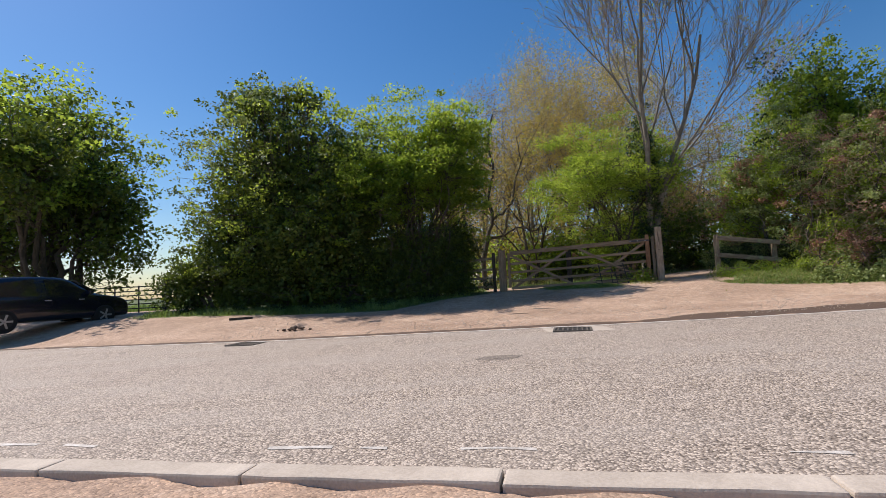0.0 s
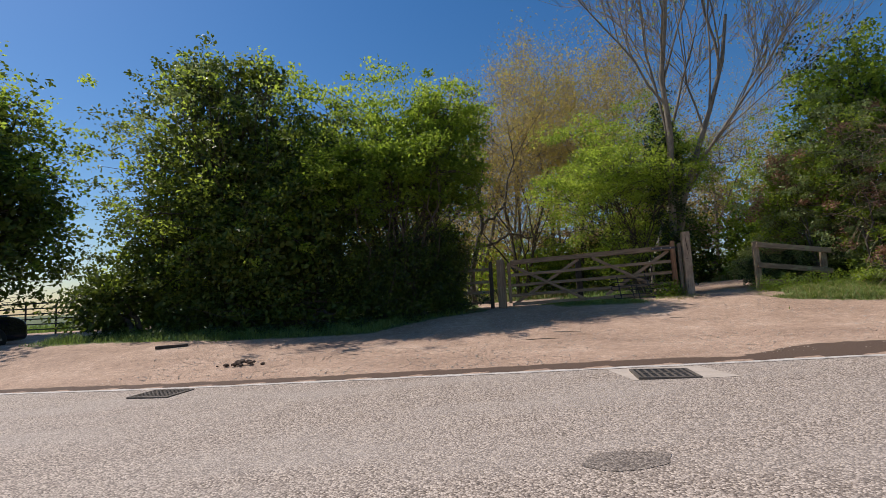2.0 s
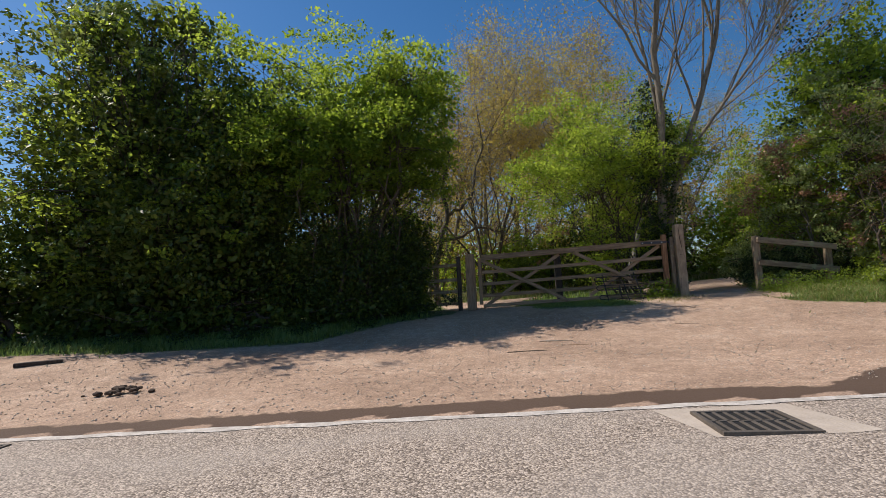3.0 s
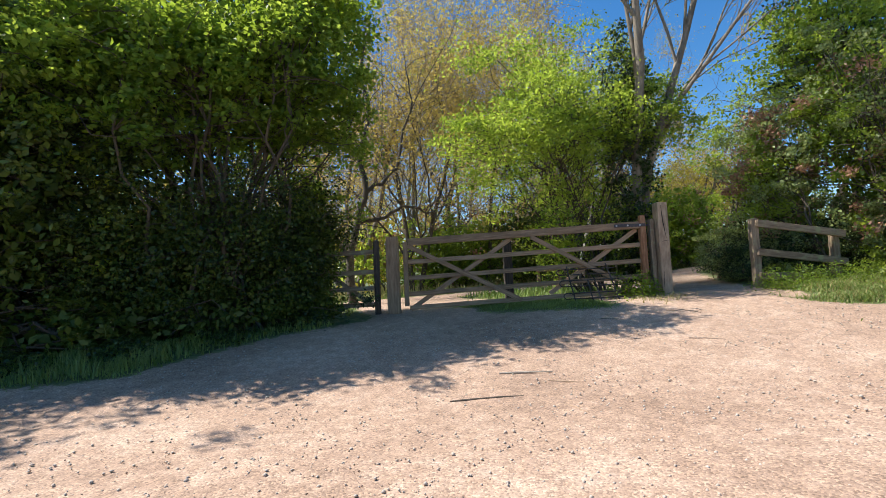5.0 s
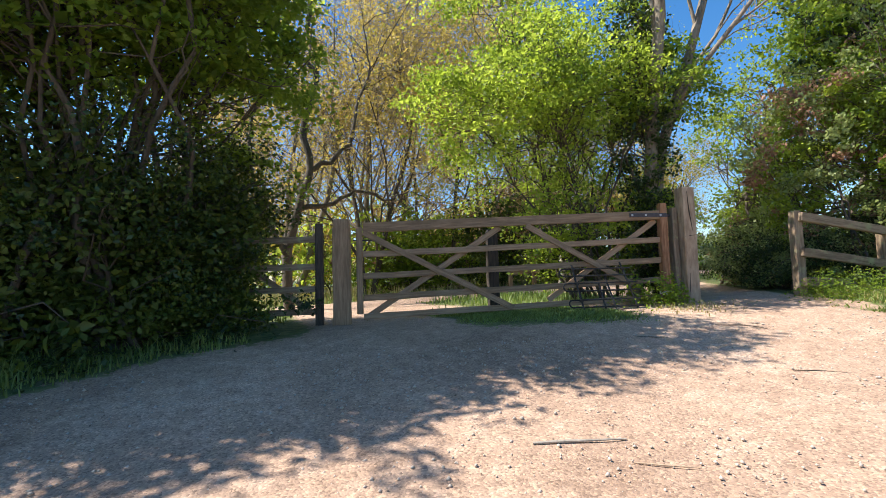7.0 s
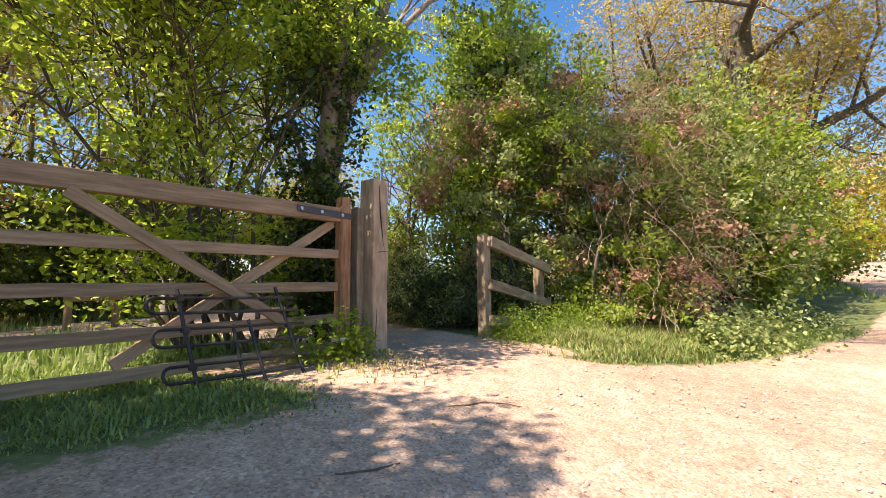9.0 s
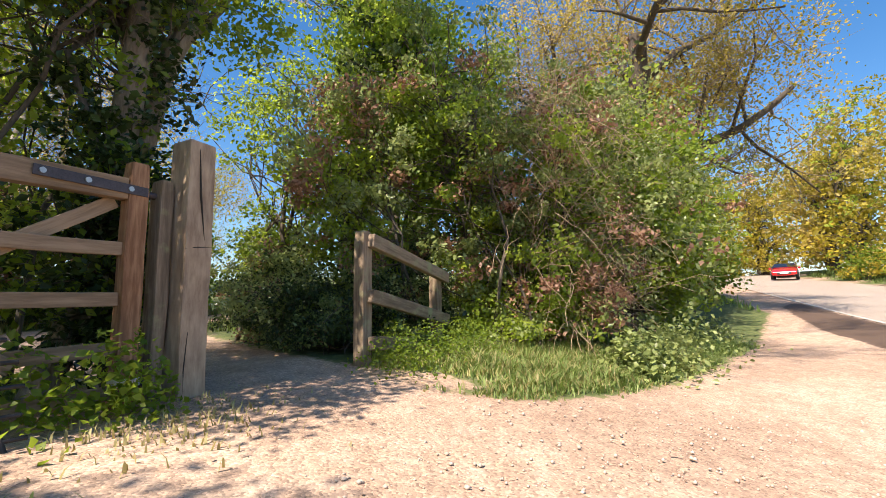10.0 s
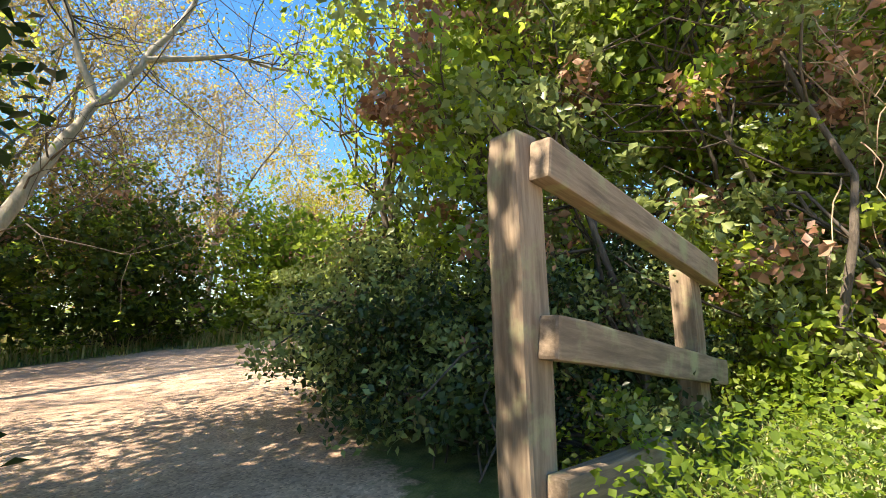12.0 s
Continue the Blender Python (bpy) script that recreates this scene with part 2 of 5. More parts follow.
def box(size, at=(0, 0, 0), bevel=0.008, m=None, wear=0.0, cuts=0, seed=0):
    """A bevelled block; wear roughens it along its length."""
    bm = bmesh.new()
    bmesh.ops.create_cube(bm, size=1)
    bmesh.ops.scale(bm, vec=size, verts=bm.verts)
    if cuts:
        axis = max(range(3), key=lambda i: size[i])
        long = [e for e in bm.edges if abs((e.verts[0].co - e.verts[1].co)[axis]) > size[axis] * 0.9]
        bmesh.ops.subdivide_edges(bm, edges=long, cuts=cuts, use_grid_fill=True)
    if bevel:
        sharp = [e for e in bm.edges if len(e.link_faces) == 2 and e.calc_face_angle() > 0.5]
        bmesh.ops.bevel(bm, geom=sharp, offset=bevel, segments=2, affect="EDGES", profile=0.6)
    if wear:
        for v in bm.verts:
            q = Vector(v.co) * 3.1 + Vector((seed * 7.3, seed * 1.7, 0))
            v.co += Vector((noise.noise(q), noise.noise(q + Vector((9, 0, 0))), noise.noise(q + Vector((0, 9, 0))))) * wear
    bmesh.ops.translate(bm, vec=at, verts=bm.verts)
    if m:
        bmesh.ops.transform(bm, matrix=m, verts=bm.verts)
    return bm


def join(*bms):
    out = bmesh.new()
    for b in bms:
        me = bpy.data.meshes.new("tmp")
        b.to_mesh(me)
        b.free()
        out.from_mesh(me)
        bpy.data.meshes.remove(me)
    return out


def rod(points, radius, sides=8):
    """A tube along points, closed at its ends."""
    bm = bmesh.new()
    pts = [Vector(p) for p in points]
    rings = []
    for i, p in enumerate(pts):
        d = (pts[min(i + 1, len(pts) - 1)] - pts[max(i - 1, 0)]).normalized()
        a = d.orthogonal().normalized()
        b = d.cross(a)
        r = radius[i] if isinstance(radius, (list, tuple)) else radius
        rings.append([bm.verts.new(p + (a * math.cos(k * math.tau / sides) + b * math.sin(k * math.tau / sides)) * r) for k in range(sides)])
    for r0, r1 in zip(rings, rings[1:]):
        ks = min(range(sides), key=lambda s: sum((r0[k].co - r1[(k + s) % sides].co).length for k in range(sides)))
        for k in range(sides):
            bm.faces.new((r0[k], r0[(k + 1) % sides], r1[(k + 1 + ks) % sides], r1[(k + ks) % sides]))
    bm.faces.new(rings[0][::-1])
    bm.faces.new(rings[-1])
    bmesh.ops.recalc_face_normals(bm, faces=bm.faces)
    return bm


def tubes(lines, sides=5):
    """Vertices and faces of many tapered tubes: each line is (points n x 3, radii n)."""
    vs, fs, base = [], [], 0
    ang = np.arange(sides) * math.tau / sides
    ca, sa = np.cos(ang), np.sin(ang)
    for pts, rad in lines:
        pts = np.asarray(pts, float)
        n = len(pts)
        d = np.gradient(pts, axis=0)
        d /= np.linalg.norm(d, axis=1, keepdims=True) + 1e-9
        mean = pts[-1] - pts[0]
        ref = np.array((1.0, 0, 0)) if abs(mean[2]) > 0.6 * np.linalg.norm(mean) else np.array((0, 0, 1.0))
        a = np.cross(d, ref)
        a /= np.linalg.norm(a, axis=1, keepdims=True) + 1e-9
        b = np.cross(d, a)
        ring = pts[:, None] + (a[:, None] * ca[None, :, None] + b[:, None] * sa[None, :, None]) * np.asarray(rad)[:, None, None]
        vs.append(ring.reshape(-1, 3))
        i = (np.arange(n - 1) * sides)[:, None] + np.arange(sides)[None]
        j = (np.arange(n - 1) * sides)[:, None] + (np.arange(sides)[None] + 1) % sides
        fs.append(np.stack((i, j, j + sides, i + sides), -1).reshape(-1, 4) + base)
        base += n * sides
    return np.concatenate(vs), np.concatenate(fs)


def leaves(centres, size, rng, up=0.6, slim=0.55):
    """Folded leaves of two triangles each at the centres."""
    n = len(centres)
    nor = rng.normal(size=(n, 3)) + np.array((0, 0, up))
    nor /= np.linalg.norm(nor, axis=1, keepdims=True)
    d = np.cross(nor, rng.normal(size=(n, 3)))
    d /= np.linalg.norm(d, axis=1, keepdims=True)
    s = np.cross(nor, d)
    L = size * rng.uniform(0.6, 1.35, (n, 1))
    w = L * slim * 0.5
    v = np.stack((centres - d * L * 0.5, centres + s * w + nor * w * 0.35 - d * L * 0.06, centres + d * L * 0.5, centres - s * w + nor * w * 0.35 - d * L * 0.06), 1).reshape(-1, 3)
    q = np.arange(n)[:, None] * 4
    f = np.stack((q + (0, 1, 2), q + (0, 2, 3)), 1).reshape(-1, 3)
    return v, f


def wander(a, b, n, rng, sway=0.12, sag=0.0):
    """A crooked line from a to b."""
    a, b = np.asarray(a, float), np.asarray(b, float)
    t = np.linspace(0, 1, n)[:, None]
    L = np.linalg.norm(b - a)
    off = np.cumsum(rng.normal(size=(n, 3)), axis=0) * L * sway / math.sqrt(n)
    off -= off[:1] + (off[-1:] - off[:1]) * t
    line = a + (b - a) * t + off
    line[:, 2] += sag * L * np.sin(t[:, 0] * math.pi)
    return line


def clump_points(lobes, rng, shell=0.55, gap=0.0):
    """Clump centres in a set of ellipsoids (centre, radii, count), thinner inside."""
    out = []
    for c, r, n in lobes:
        d = rng.normal(size=(n, 3))
        d /= np.linalg.norm(d, axis=1, keepdims=True)
        rad = 1 - shell * rng.uniform(0, 1, (n, 1)) ** 1.3
        rad *= 1 + 0.30 * np.array([noise.noise(Vector(q) * 2.1 + Vector((float(c[0]), n * 0.1, 0))) for q in d])[:, None]
        rad *= np.where(rng.random((n, 1)) < 0.05, rng.uniform(1.05, 1.28, (n, 1)), 1)
        p = np.asarray(c) + d * rad * np.asarray(r) * (1 + rng.normal(size=(n, 1)) * 0.09)
        keep = np.array([noise.noise(Vector(q) * 0.75) > gap - 0.45 for q in p])
        out.append(p[keep])
    return out


def grow(name, label, category, base, stems, lobes, leaf_mats, bark=None, leaf=0.09, per_clump=60, clump=0.42, trunk_r=0.16, shell=0.55, gap=0.1, seed=1, low=0.1, twig_share=0.5, up=1.0, slim=0.6, flat=0.6, core=0.16, core_leaf=1.5, crest=0.0, crisp=1.3, core_mat=None):
    """A leafy tree or bush: stems to each lobe, twigs to the clumps, leaves round them. leaf_mats: (name, material,
    share). crest: how far later leaf_mats gather towards the top.
    """
    rng = np.random.default_rng(seed)
    top = thing(name, label, category, base)
    o = np.asarray(base, float)
    bark = bark or BARK
    leaf, per_clump, clump = leaf * crisp, max(8, int(per_clump / crisp ** 1.5)), clump * 0.86
    groups = clump_points([(np.asarray(c) - o, r, n) for c, r, n in lobes], rng, shell, gap)
    thick, thin = [], []
    for (c, r, n), pts in zip(lobes, groups):
        c = np.asarray(c, float) - o
        for s in range(stems):
            foot = rng.normal(size=3) * np.array((0.35, 0.35, 0)) * (1 if stems > 1 else 0.1) + np.array((0, 0, -0.15))
            if abs(c[0]) + abs(c[1]) > 2.2 and category == "bush":
                foot[:2] += c[:2] * 0.8
            tip = c + np.clip(rng.normal(size=3), -1.3, 1.3) * np.asarray(r) * 0.28 + np.array((0, 0, r[2] * 0.2))
            line = wander(foot, tip, 9, rng, 0.10, 0.05)
            thick.append((line, np.linspace(trunk_r, trunk_r * 0.28, 9) * rng.uniform(0.7, 1.1)))
            mine = pts[rng.random(len(pts)) < twig_share / stems]
            for q in mine:
                k = int(np.clip(np.argmin(np.linalg.norm(line - q, axis=1)) - rng.integers(0, 3), 1, 8))
                tw = wander(line[k], q, 6, rng, 0.16, 0.04)
                r0 = trunk_r * 0.16 + 0.006
                thin.append((tw, np.linspace(r0, 0.005, 6)))
    for line in thick:
        v, f = tubes([line], 8)
        mesh_object("stem", raw_mesh("stem", v, f, True), bark, top)
    if thin:
        v, f = tubes(thin, 4)
        mesh_object("twigwork", raw_mesh("twigwork", v, f), bark, top, "", "stuff")
    inner = []
    for (c, r, n), pts in zip(lobes, groups):
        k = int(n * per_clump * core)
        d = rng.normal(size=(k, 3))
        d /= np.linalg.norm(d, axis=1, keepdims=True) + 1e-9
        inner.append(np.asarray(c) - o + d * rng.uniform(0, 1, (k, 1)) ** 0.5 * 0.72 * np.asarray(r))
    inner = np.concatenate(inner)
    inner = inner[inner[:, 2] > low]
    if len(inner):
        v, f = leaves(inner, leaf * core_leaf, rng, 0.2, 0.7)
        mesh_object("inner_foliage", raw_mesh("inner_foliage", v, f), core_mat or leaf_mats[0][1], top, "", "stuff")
    allp = np.concatenate(groups)
    allp = allp[allp[:, 2] > low]
    # height bias by crest: sunlit crown tops are put into the leaf colour
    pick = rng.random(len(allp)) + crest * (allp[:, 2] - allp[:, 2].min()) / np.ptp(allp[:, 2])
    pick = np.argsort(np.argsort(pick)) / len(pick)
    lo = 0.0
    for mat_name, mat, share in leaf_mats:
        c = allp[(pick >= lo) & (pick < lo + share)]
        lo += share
        if not len(c):
            continue
        k = rng.integers(int(per_clump * 0.5), int(per_clump * 1.5), len(c))
        cc = np.repeat(c, k, axis=0)
        spread = rng.uniform(0.55, 1.3, (len(c), 1)).repeat(k, axis=0)
        off = rng.normal(size=cc.shape)
        off *= rng.uniform(0, 1, (len(off), 1)) ** 0.45 / (np.linalg.norm(off, axis=1, keepdims=True) + 1e-9)
        cc = cc + off * clump * 1.15 * spread * np.array((1, 1, flat))
        cc = cc[cc[:, 2] > low * 0.3]
        v, f = leaves(cc, leaf, rng, up, slim)
        mesh_object(mat_name, raw_mesh(mat_name, v, f), mat, top, "", "stuff")
    return top


def bare(name, label, base, height, spread, seed, bark, trunk_r=0.2, stems=1, levels=4, lean=(0, 0), leaf_mats=(), leaf=0.07, fork=0.3, per=6, twig_r=0.006, up=0.55, kids=(5, 7), per_tip=0.25):
    """A tree with its branches showing: each branch forks again and again, with a few young leaves at the tips."""
    rng = np.random.default_rng(seed)
    top = thing(name, label, "tree", base)
    lines = [[] for _ in range(levels + 1)]
    tips = []

    def shoot(p, d, L, r, level):
        n = 7 if level < 2 else 5
        d = d / np.linalg.norm(d)
        bend = rng.normal(size=3) * 0.22
        pts = [p]
        for i in range(1, n):
            dd = d + bend * (i / n) + rng.normal(size=3) * 0.10 + np.array((0, 0, 0.10 * i / n))
            pts.append(pts[-1] + dd / np.linalg.norm(dd) * L / (n - 1))
        pts = np.array(pts)
        rad = np.linspace(r, max(twig_r * 0.6, r * (0.35 if level else 0.4)), n)
        lines[level].append((pts, rad))
        if level == levels:
            tips.append(pts[1:])
            return
        for _ in range(rng.integers(*kids)):
            s = rng.uniform(fork if level == 0 else 0.25, 1.0)
            k = min(n - 2, int(s * (n - 1)))
            q = pts[k] + (pts[k + 1] - pts[k]) * (s * (n - 1) - k)
            along = pts[k + 1] - pts[k]
            along /= np.linalg.norm(along)
            side = np.cross(along, rng.normal(size=3))
            side /= np.linalg.norm(side)
            nd = along * up + side * spread * rng.uniform(0.6, 1.2) + np.array((0, 0, 0.18))
            shoot(q, nd, L * rng.uniform(0.42, 0.68), max(twig_r, rad[k] * rng.uniform(0.4, 0.62)), level + 1)

    for s in range(stems):
        off = np.array((*rng.normal(size=2) * 0.25 * (stems > 1), -0.2))
        shoot(off, np.array((lean[0] + rng.normal() * 0.12 * (stems > 1), lean[1] + rng.normal() * 0.12 * (stems > 1), 1.0)), height * rng.uniform(0.55, 0.7), trunk_r * rng.uniform(0.75, 1.05), 0)
    for nm, lot in (("trunk", lines[0]), ("limb", lines[1])):
        for line in lot:
            v, f = tubes([line], 8)
            mesh_object(nm, raw_mesh(nm, v, f, True), bark, top)
    v, f = tubes(lines[2], 5)
    mesh_object("branchwork", raw_mesh("branchwork", v, f), bark, top, "", "stuff")
    if levels > 2:
        v, f = tubes([l for lv in lines[3:] for l in lv], 3)
        mesh_object("twigwork", raw_mesh("twigwork", v, f), TWIG, top, "", "stuff")
    if leaf_mats:
        tp = np.concatenate(tips)
        for mat_name, mat, share in leaf_mats:
            c = tp[rng.random(len(tp)) < share]
            cc = np.repeat(c, per, axis=0)
            cc = cc + rng.normal(size=cc.shape) * per_tip
            v, f = leaves(cc, leaf, rng)
            mesh_object(mat_name, raw_mesh(mat_name, v, f), mat, top, "", "stuff")
    return top


# ---- lie of the land ----
def ease(a, b, v):
    t = np.clip((v - a) / (b - a), 0, 1)
    return t * t * (3 - 2 * t)


def road_z(x):
    x = np.asarray(x, float)
    u = np.clip(x, 3, 20) - 3
    return 0.02 + 0.024 * np.clip(x, -4, 3) + 0.026 * (np.clip(x, 3, 60) - 3) + 0.012 * np.clip(x + 4, -60, 0) + 0.0019 * u * u + 0.0646 * np.clip(x - 20, 0, 40)


SLOPE = -0.235          # the road's run in plan
FAR, NEAR = 8.74, 2.08  # its two edges at x = 0


def beyond(x, y):
    return y - (FAR + SLOPE * x)


def ground_z(x, y):
    d, dn = beyond(x, y), (NEAR + SLOPE * np.asarray(x, float)) - y
    k = ease(-10, 1, x)
    z = road_z(x) + 0.50 * ease(3.0, 8.2, d) * k + 0.50 * ease(0.5, 4, d) * (1 - k)
    z = z + 0.035 * ease(0.16, 0.2, dn)
    z = z + 0.5 * ease(0.4, 3.0, dn) * ease(14, 22, x) + 0.9 * ease(1.5, 6.0, d) * ease(24, 34, x)
    return z


def G(x, y):
    return float(ground_z(x, y))


def turf_mask(x, y):
    """1 where turf grows, 0 on trodden soil."""
    d = beyond(x, y)
    t = np.zeros_like(x)
    # under the hawthorn and along the gate
    t = np.maximum(t, ease(-0.5, 0.5, y - np.interp(x, [-10, -6, -1.8, -0.9, 0, 1.2, 2.0], [14.4, 14.2, 14.2, 14.95, 15.5, 15.8, 16.1])) * ease(2.0, 1.2, x) * ease(-11.0, -9.2, x))
    line = 15.29 - 0.294 * (x - 6.68)
    t = np.maximum(t, ease(-1.7, -0.6, y - line) * ease(2.9, 3.8, x) * ease(6.0, 5.2, x) * ease(1.6, 0.9, y - line))
    # right verge, its edge running round the bramble bank
    edge = np.interp(x, [7.1, 7.5, 7.9, 8.5, 9.7, 13.4, 19.8, 60], [30, 14.0, 12.9, 12.15, 11.25, 9.0, 5.9, -2.0])
    verge = ease(-0.45, 0.45, y - edge) * ease(7.3, 7.8, x)
    path = np.exp(-((x - np.interp(y, [13, 14.6, 17, 20, 30], [7.7, 7.7, 8.9, 10.6, 10.6])) / np.interp(y, [13, 15, 17, 20], [0.7, 0.85, 1.5, 2.4])) ** 4) * ease(13.4, 14.6, y + 0.8 * (x - 7.2))
    t = np.maximum(t, verge)
    back = ease(0.5, 1.4, y - line) * np.maximum(ease(4.0, 5.2, x), ease(1.6, 0.6, x) * ease(-1, 0, x))
    t = np.maximum(t, back)
    t = t * (1 - np.clip(path, 0, 1) * (y > 13.0))
    # cross track behind the gate
    track = np.exp(-((y - (21.6 - 0.06 * (x - 10))) / 1.15) ** 4) * ease(-2, 2, x)
    t = t * (1 - track)
    t = np.maximum(t, ease(22.5, 24.5, y) * ease(-13, -9, x) + ease(24, 26, y))
    t = np.maximum(t, ease(0.35, 1.2, (NEAR + SLOPE * x) - y - 2.2))
    t = np.maximum(t, ease(0.2, 0.9, (NEAR + SLOPE * x) - y) * ease(16, 22, x))
    return np.clip(t, 0, 1)


def mud_mask(x, y):
    d = beyond(x, y)
    w = np.interp(x, [-9, -3, 0, 2.6, 3.3, 4.4, 6, 12, 16, 22, 24], [0.3, 0.35, 0.42, 0.5, 0.28, 0.95, 1.0, 1.45, 1.6, 0.9, 0])
    s = ease(0.02, 0.10, d) * ease(0.22, -0.12, d - w)
    return np.clip(s, 0, 1) * 0.95


def build_ground():
    def axis(lo, hi, fine_lo, fine_hi, step):
        a = list(np.arange(fine_lo, fine_hi + step / 2, step))
        g = step
        while a[-1] < hi:
            g *= 1.35
            a.append(a[-1] + g)
        g = step
        while a[0] > lo:
            g *= 1.35
            a.insert(0, a[0] - g)
        return np.array(a)

    xs, ys = axis(-1500, 1500, -14, 22, 0.18), axis(-1500, 1500, -3.5, 25, 0.18)
    X, Y = np.meshgrid(xs, ys)
    Z = ground_z(X, Y)
    d = beyond(X, Y)
    inside = ease(0.0, -0.15, d) * ease(-0.17, -0.02, Y - (NEAR + SLOPE * X))
    near = (np.abs(X) < 40) & (np.abs(Y) < 40)
    bumps = np.zeros_like(Z)
    idx = np.argwhere(near)
    for i, j in idx:
        q = Vector((X[i, j] * 0.9, Y[i, j] * 0.9, 0))
        bumps[i, j] = noise.noise(q) * 0.022 + noise.noise(q * 4.1) * 0.010
    Z = Z + bumps * (1 - inside) * ease(-0.05, 0.8, np.abs(d)) - inside * 0.10
    V = np.stack((X, Y, Z), -1).reshape(-1, 3)
    ny, nx = X.shape
    q = (np.arange(ny - 1)[:, None] * nx + np.arange(nx - 1)[None]).ravel()
    me = raw_mesh("ground", V, np.stack((q, q + 1, q + 1 + nx, q + nx), -1), True)
    for key, mask in (("turf", turf_mask(X, Y)), ("mud", mud_mask(X, Y))):
        at = me.attributes.new(key, "FLOAT", "POINT")
        at.data.foreach_set("value", mask.astype(np.float32).ravel())
    tagged(mesh_object("ground", me, GROUND), "trodden sandy soil with turf and damp mud by the road", "ground", "", "structure")


def strip(name, material, u0, u1, v0, v1, lift, du=0.5, label="", ragged=0.0, seed=0, parent=None, kind="structure", nv=2):
    """A strip along the road: u along it (plan x), v across from the far edge (minus: into the road)."""
    us = np.arange(u0, u1 + du / 2, du)
    vs = np.linspace(v0, v1, nv)
    U, W = np.meshgrid(us, vs)
    X = U
    Y = FAR + SLOPE * U + W
    if ragged:
        for i in (0, nv - 1):
            Y[i] += np.array([noise.noise(Vector((u * 2.3, seed + i * 5.0, 0))) for u in us]) * ragged
    Z = road_z(X) + lift
    q = (np.arange(len(vs) - 1)[:, None] * len(us) + np.arange(len(us) - 1)[None]).ravel()
    me = raw_mesh(name, np.stack((X, Y, Z), -1).reshape(-1, 3), np.stack((q, q + 1, q + 1 + len(us), q + len(us)), -1), True)
    return tagged(mesh_object(name, me, material, parent), label, "road" if not parent else "", "", kind)


build_ground()
strip("road", ASPHALT, -80, 75, NEAR - FAR, 0.0, 0.0, 0.5, "pale chip-sealed asphalt lane between worn edge lines", nv=25)
strip("road_marking", PAINT, -9.0, 30, -0.12, -0.01, 0.005, 0.09, "faded pale line along the lane's edge", 0.045, 3)
for i, (a, b) in enumerate(((-5.2, -2.9), (-2.65, -2.35), (-1.12, -0.72), (-0.55, -0.38), (0.02, 0.42), (1.55, 1.8), (2.5, 2.9))):
    strip("road_marking", PAINT, a, b, NEAR - FAR + 0.34, NEAR - FAR + 0.38, 0.003, 0.04, "worn white line beside the near kerb", 0.05, i * 3 + 20)


def patch(name, material, x, y, rx, ry, lift, label, seed=0):
    bm = bmesh.new()
    ring = []
    for k in range(28):
        a = k * math.tau / 28
        r = 1 + 0.22 * noise.noise(Vector((math.cos(a) * 1.4, math.sin(a) * 1.4, seed)))
        px, py = x + rx * r * math.cos(a), y + ry * r * math.sin(a)
        ring.append(bm.verts.new((px, py, float(road_z(px)) + lift)))
    c = bm.verts.new((x, y, float(road_z(x)) + lift))
    for k in range(28):
        bm.faces.new((c, ring[k], ring[(k + 1) % 28]))
    return tagged(part(name, bm, material), label, "road", "", "structure")


patch("road_patch", TAR, 0.56, 5.37, 0.27, 0.15, 0.003, "dark tar patch in the lane", 2.0)


def kerb():
    """The near kerb: a run of worn concrete stones."""
    top = thing("kerb", "worn concrete kerb with chipped joints, soil behind", "kerb", (0, 0, 0), 0, "", "structure")
    rng = random.Random(5)
    n = math.hypot(1, SLOPE)
    turn = math.degrees(math.atan(SLOPE))
    u = -15.96
    while u < 14:
        L = 1.243
        cx = u + L / 2
        zc = float(road_z(cx))
        grade = math.degrees(math.atan2(float(road_z(cx + 0.5) - road_z(cx - 0.5)), n))
        bm = box(((L * n) - 0.012, 0.165, 0.24), (0, 0, 0), 0.014, None, 0.007, 7, u)
        ob = part("kerbstone", bm, KERB, top)
        ob.matrix_basis = pose(cx, NEAR + SLOPE * cx - 0.085, zc - 0.075 + rng.uniform(-0.004, 0.004), 0, -grade, turn + rng.uniform(-0.25, 0.25))
        u += L
    return top


kerb()


def grate(x, y, turn, size, depth, label, bars):
    top = thing("drain_grate", label, "drain", (x, y, float(road_z(x)) + 0.006), turn)
    part("pit", box((size - 0.02, depth - 0.02, 0.02), (0, 0, -0.004), 0), PIT, top)
    for sy in (-1, 1):
        part("rim", box((size, 0.035, 0.03), (0, sy * (depth / 2 - 0.017), 0.0), 0.004), CAST, top)
    for sx in (-1, 1):
        part("rim", box((0.035, depth - 0.072, 0.03), (sx * (size / 2 - 0.017), 0, 0.0), 0.004), CAST, top)
    for k in range(bars):
        part("bar", box((0.026, depth - 0.075, 0.026), ((k + 0.5) / bars * (size - 0.08) - (size - 0.08) / 2, 0, 0), 0.004, pose(0, 0, 0, 0, 0, 0)), CAST, top)
    part("rib", box((size - 0.075, 0.022, 0.024), (0, 0, 0.001), 0.003), CAST, top)


grate(2.04, 7.66, -15, 0.62, 0.54, "rusty cast-iron road gully grate at the lane's edge", 7)
grate(-4.05, 9.22, -14, 0.60, 0.5, "soil-clogged cast-iron grate in the lane's edge", 8)
strip("road_patch", KERB, 1.62, 2.62, -0.88, -0.16, 0.003, 0.1, "pale concrete surround of the road gully", 0.05, 7)


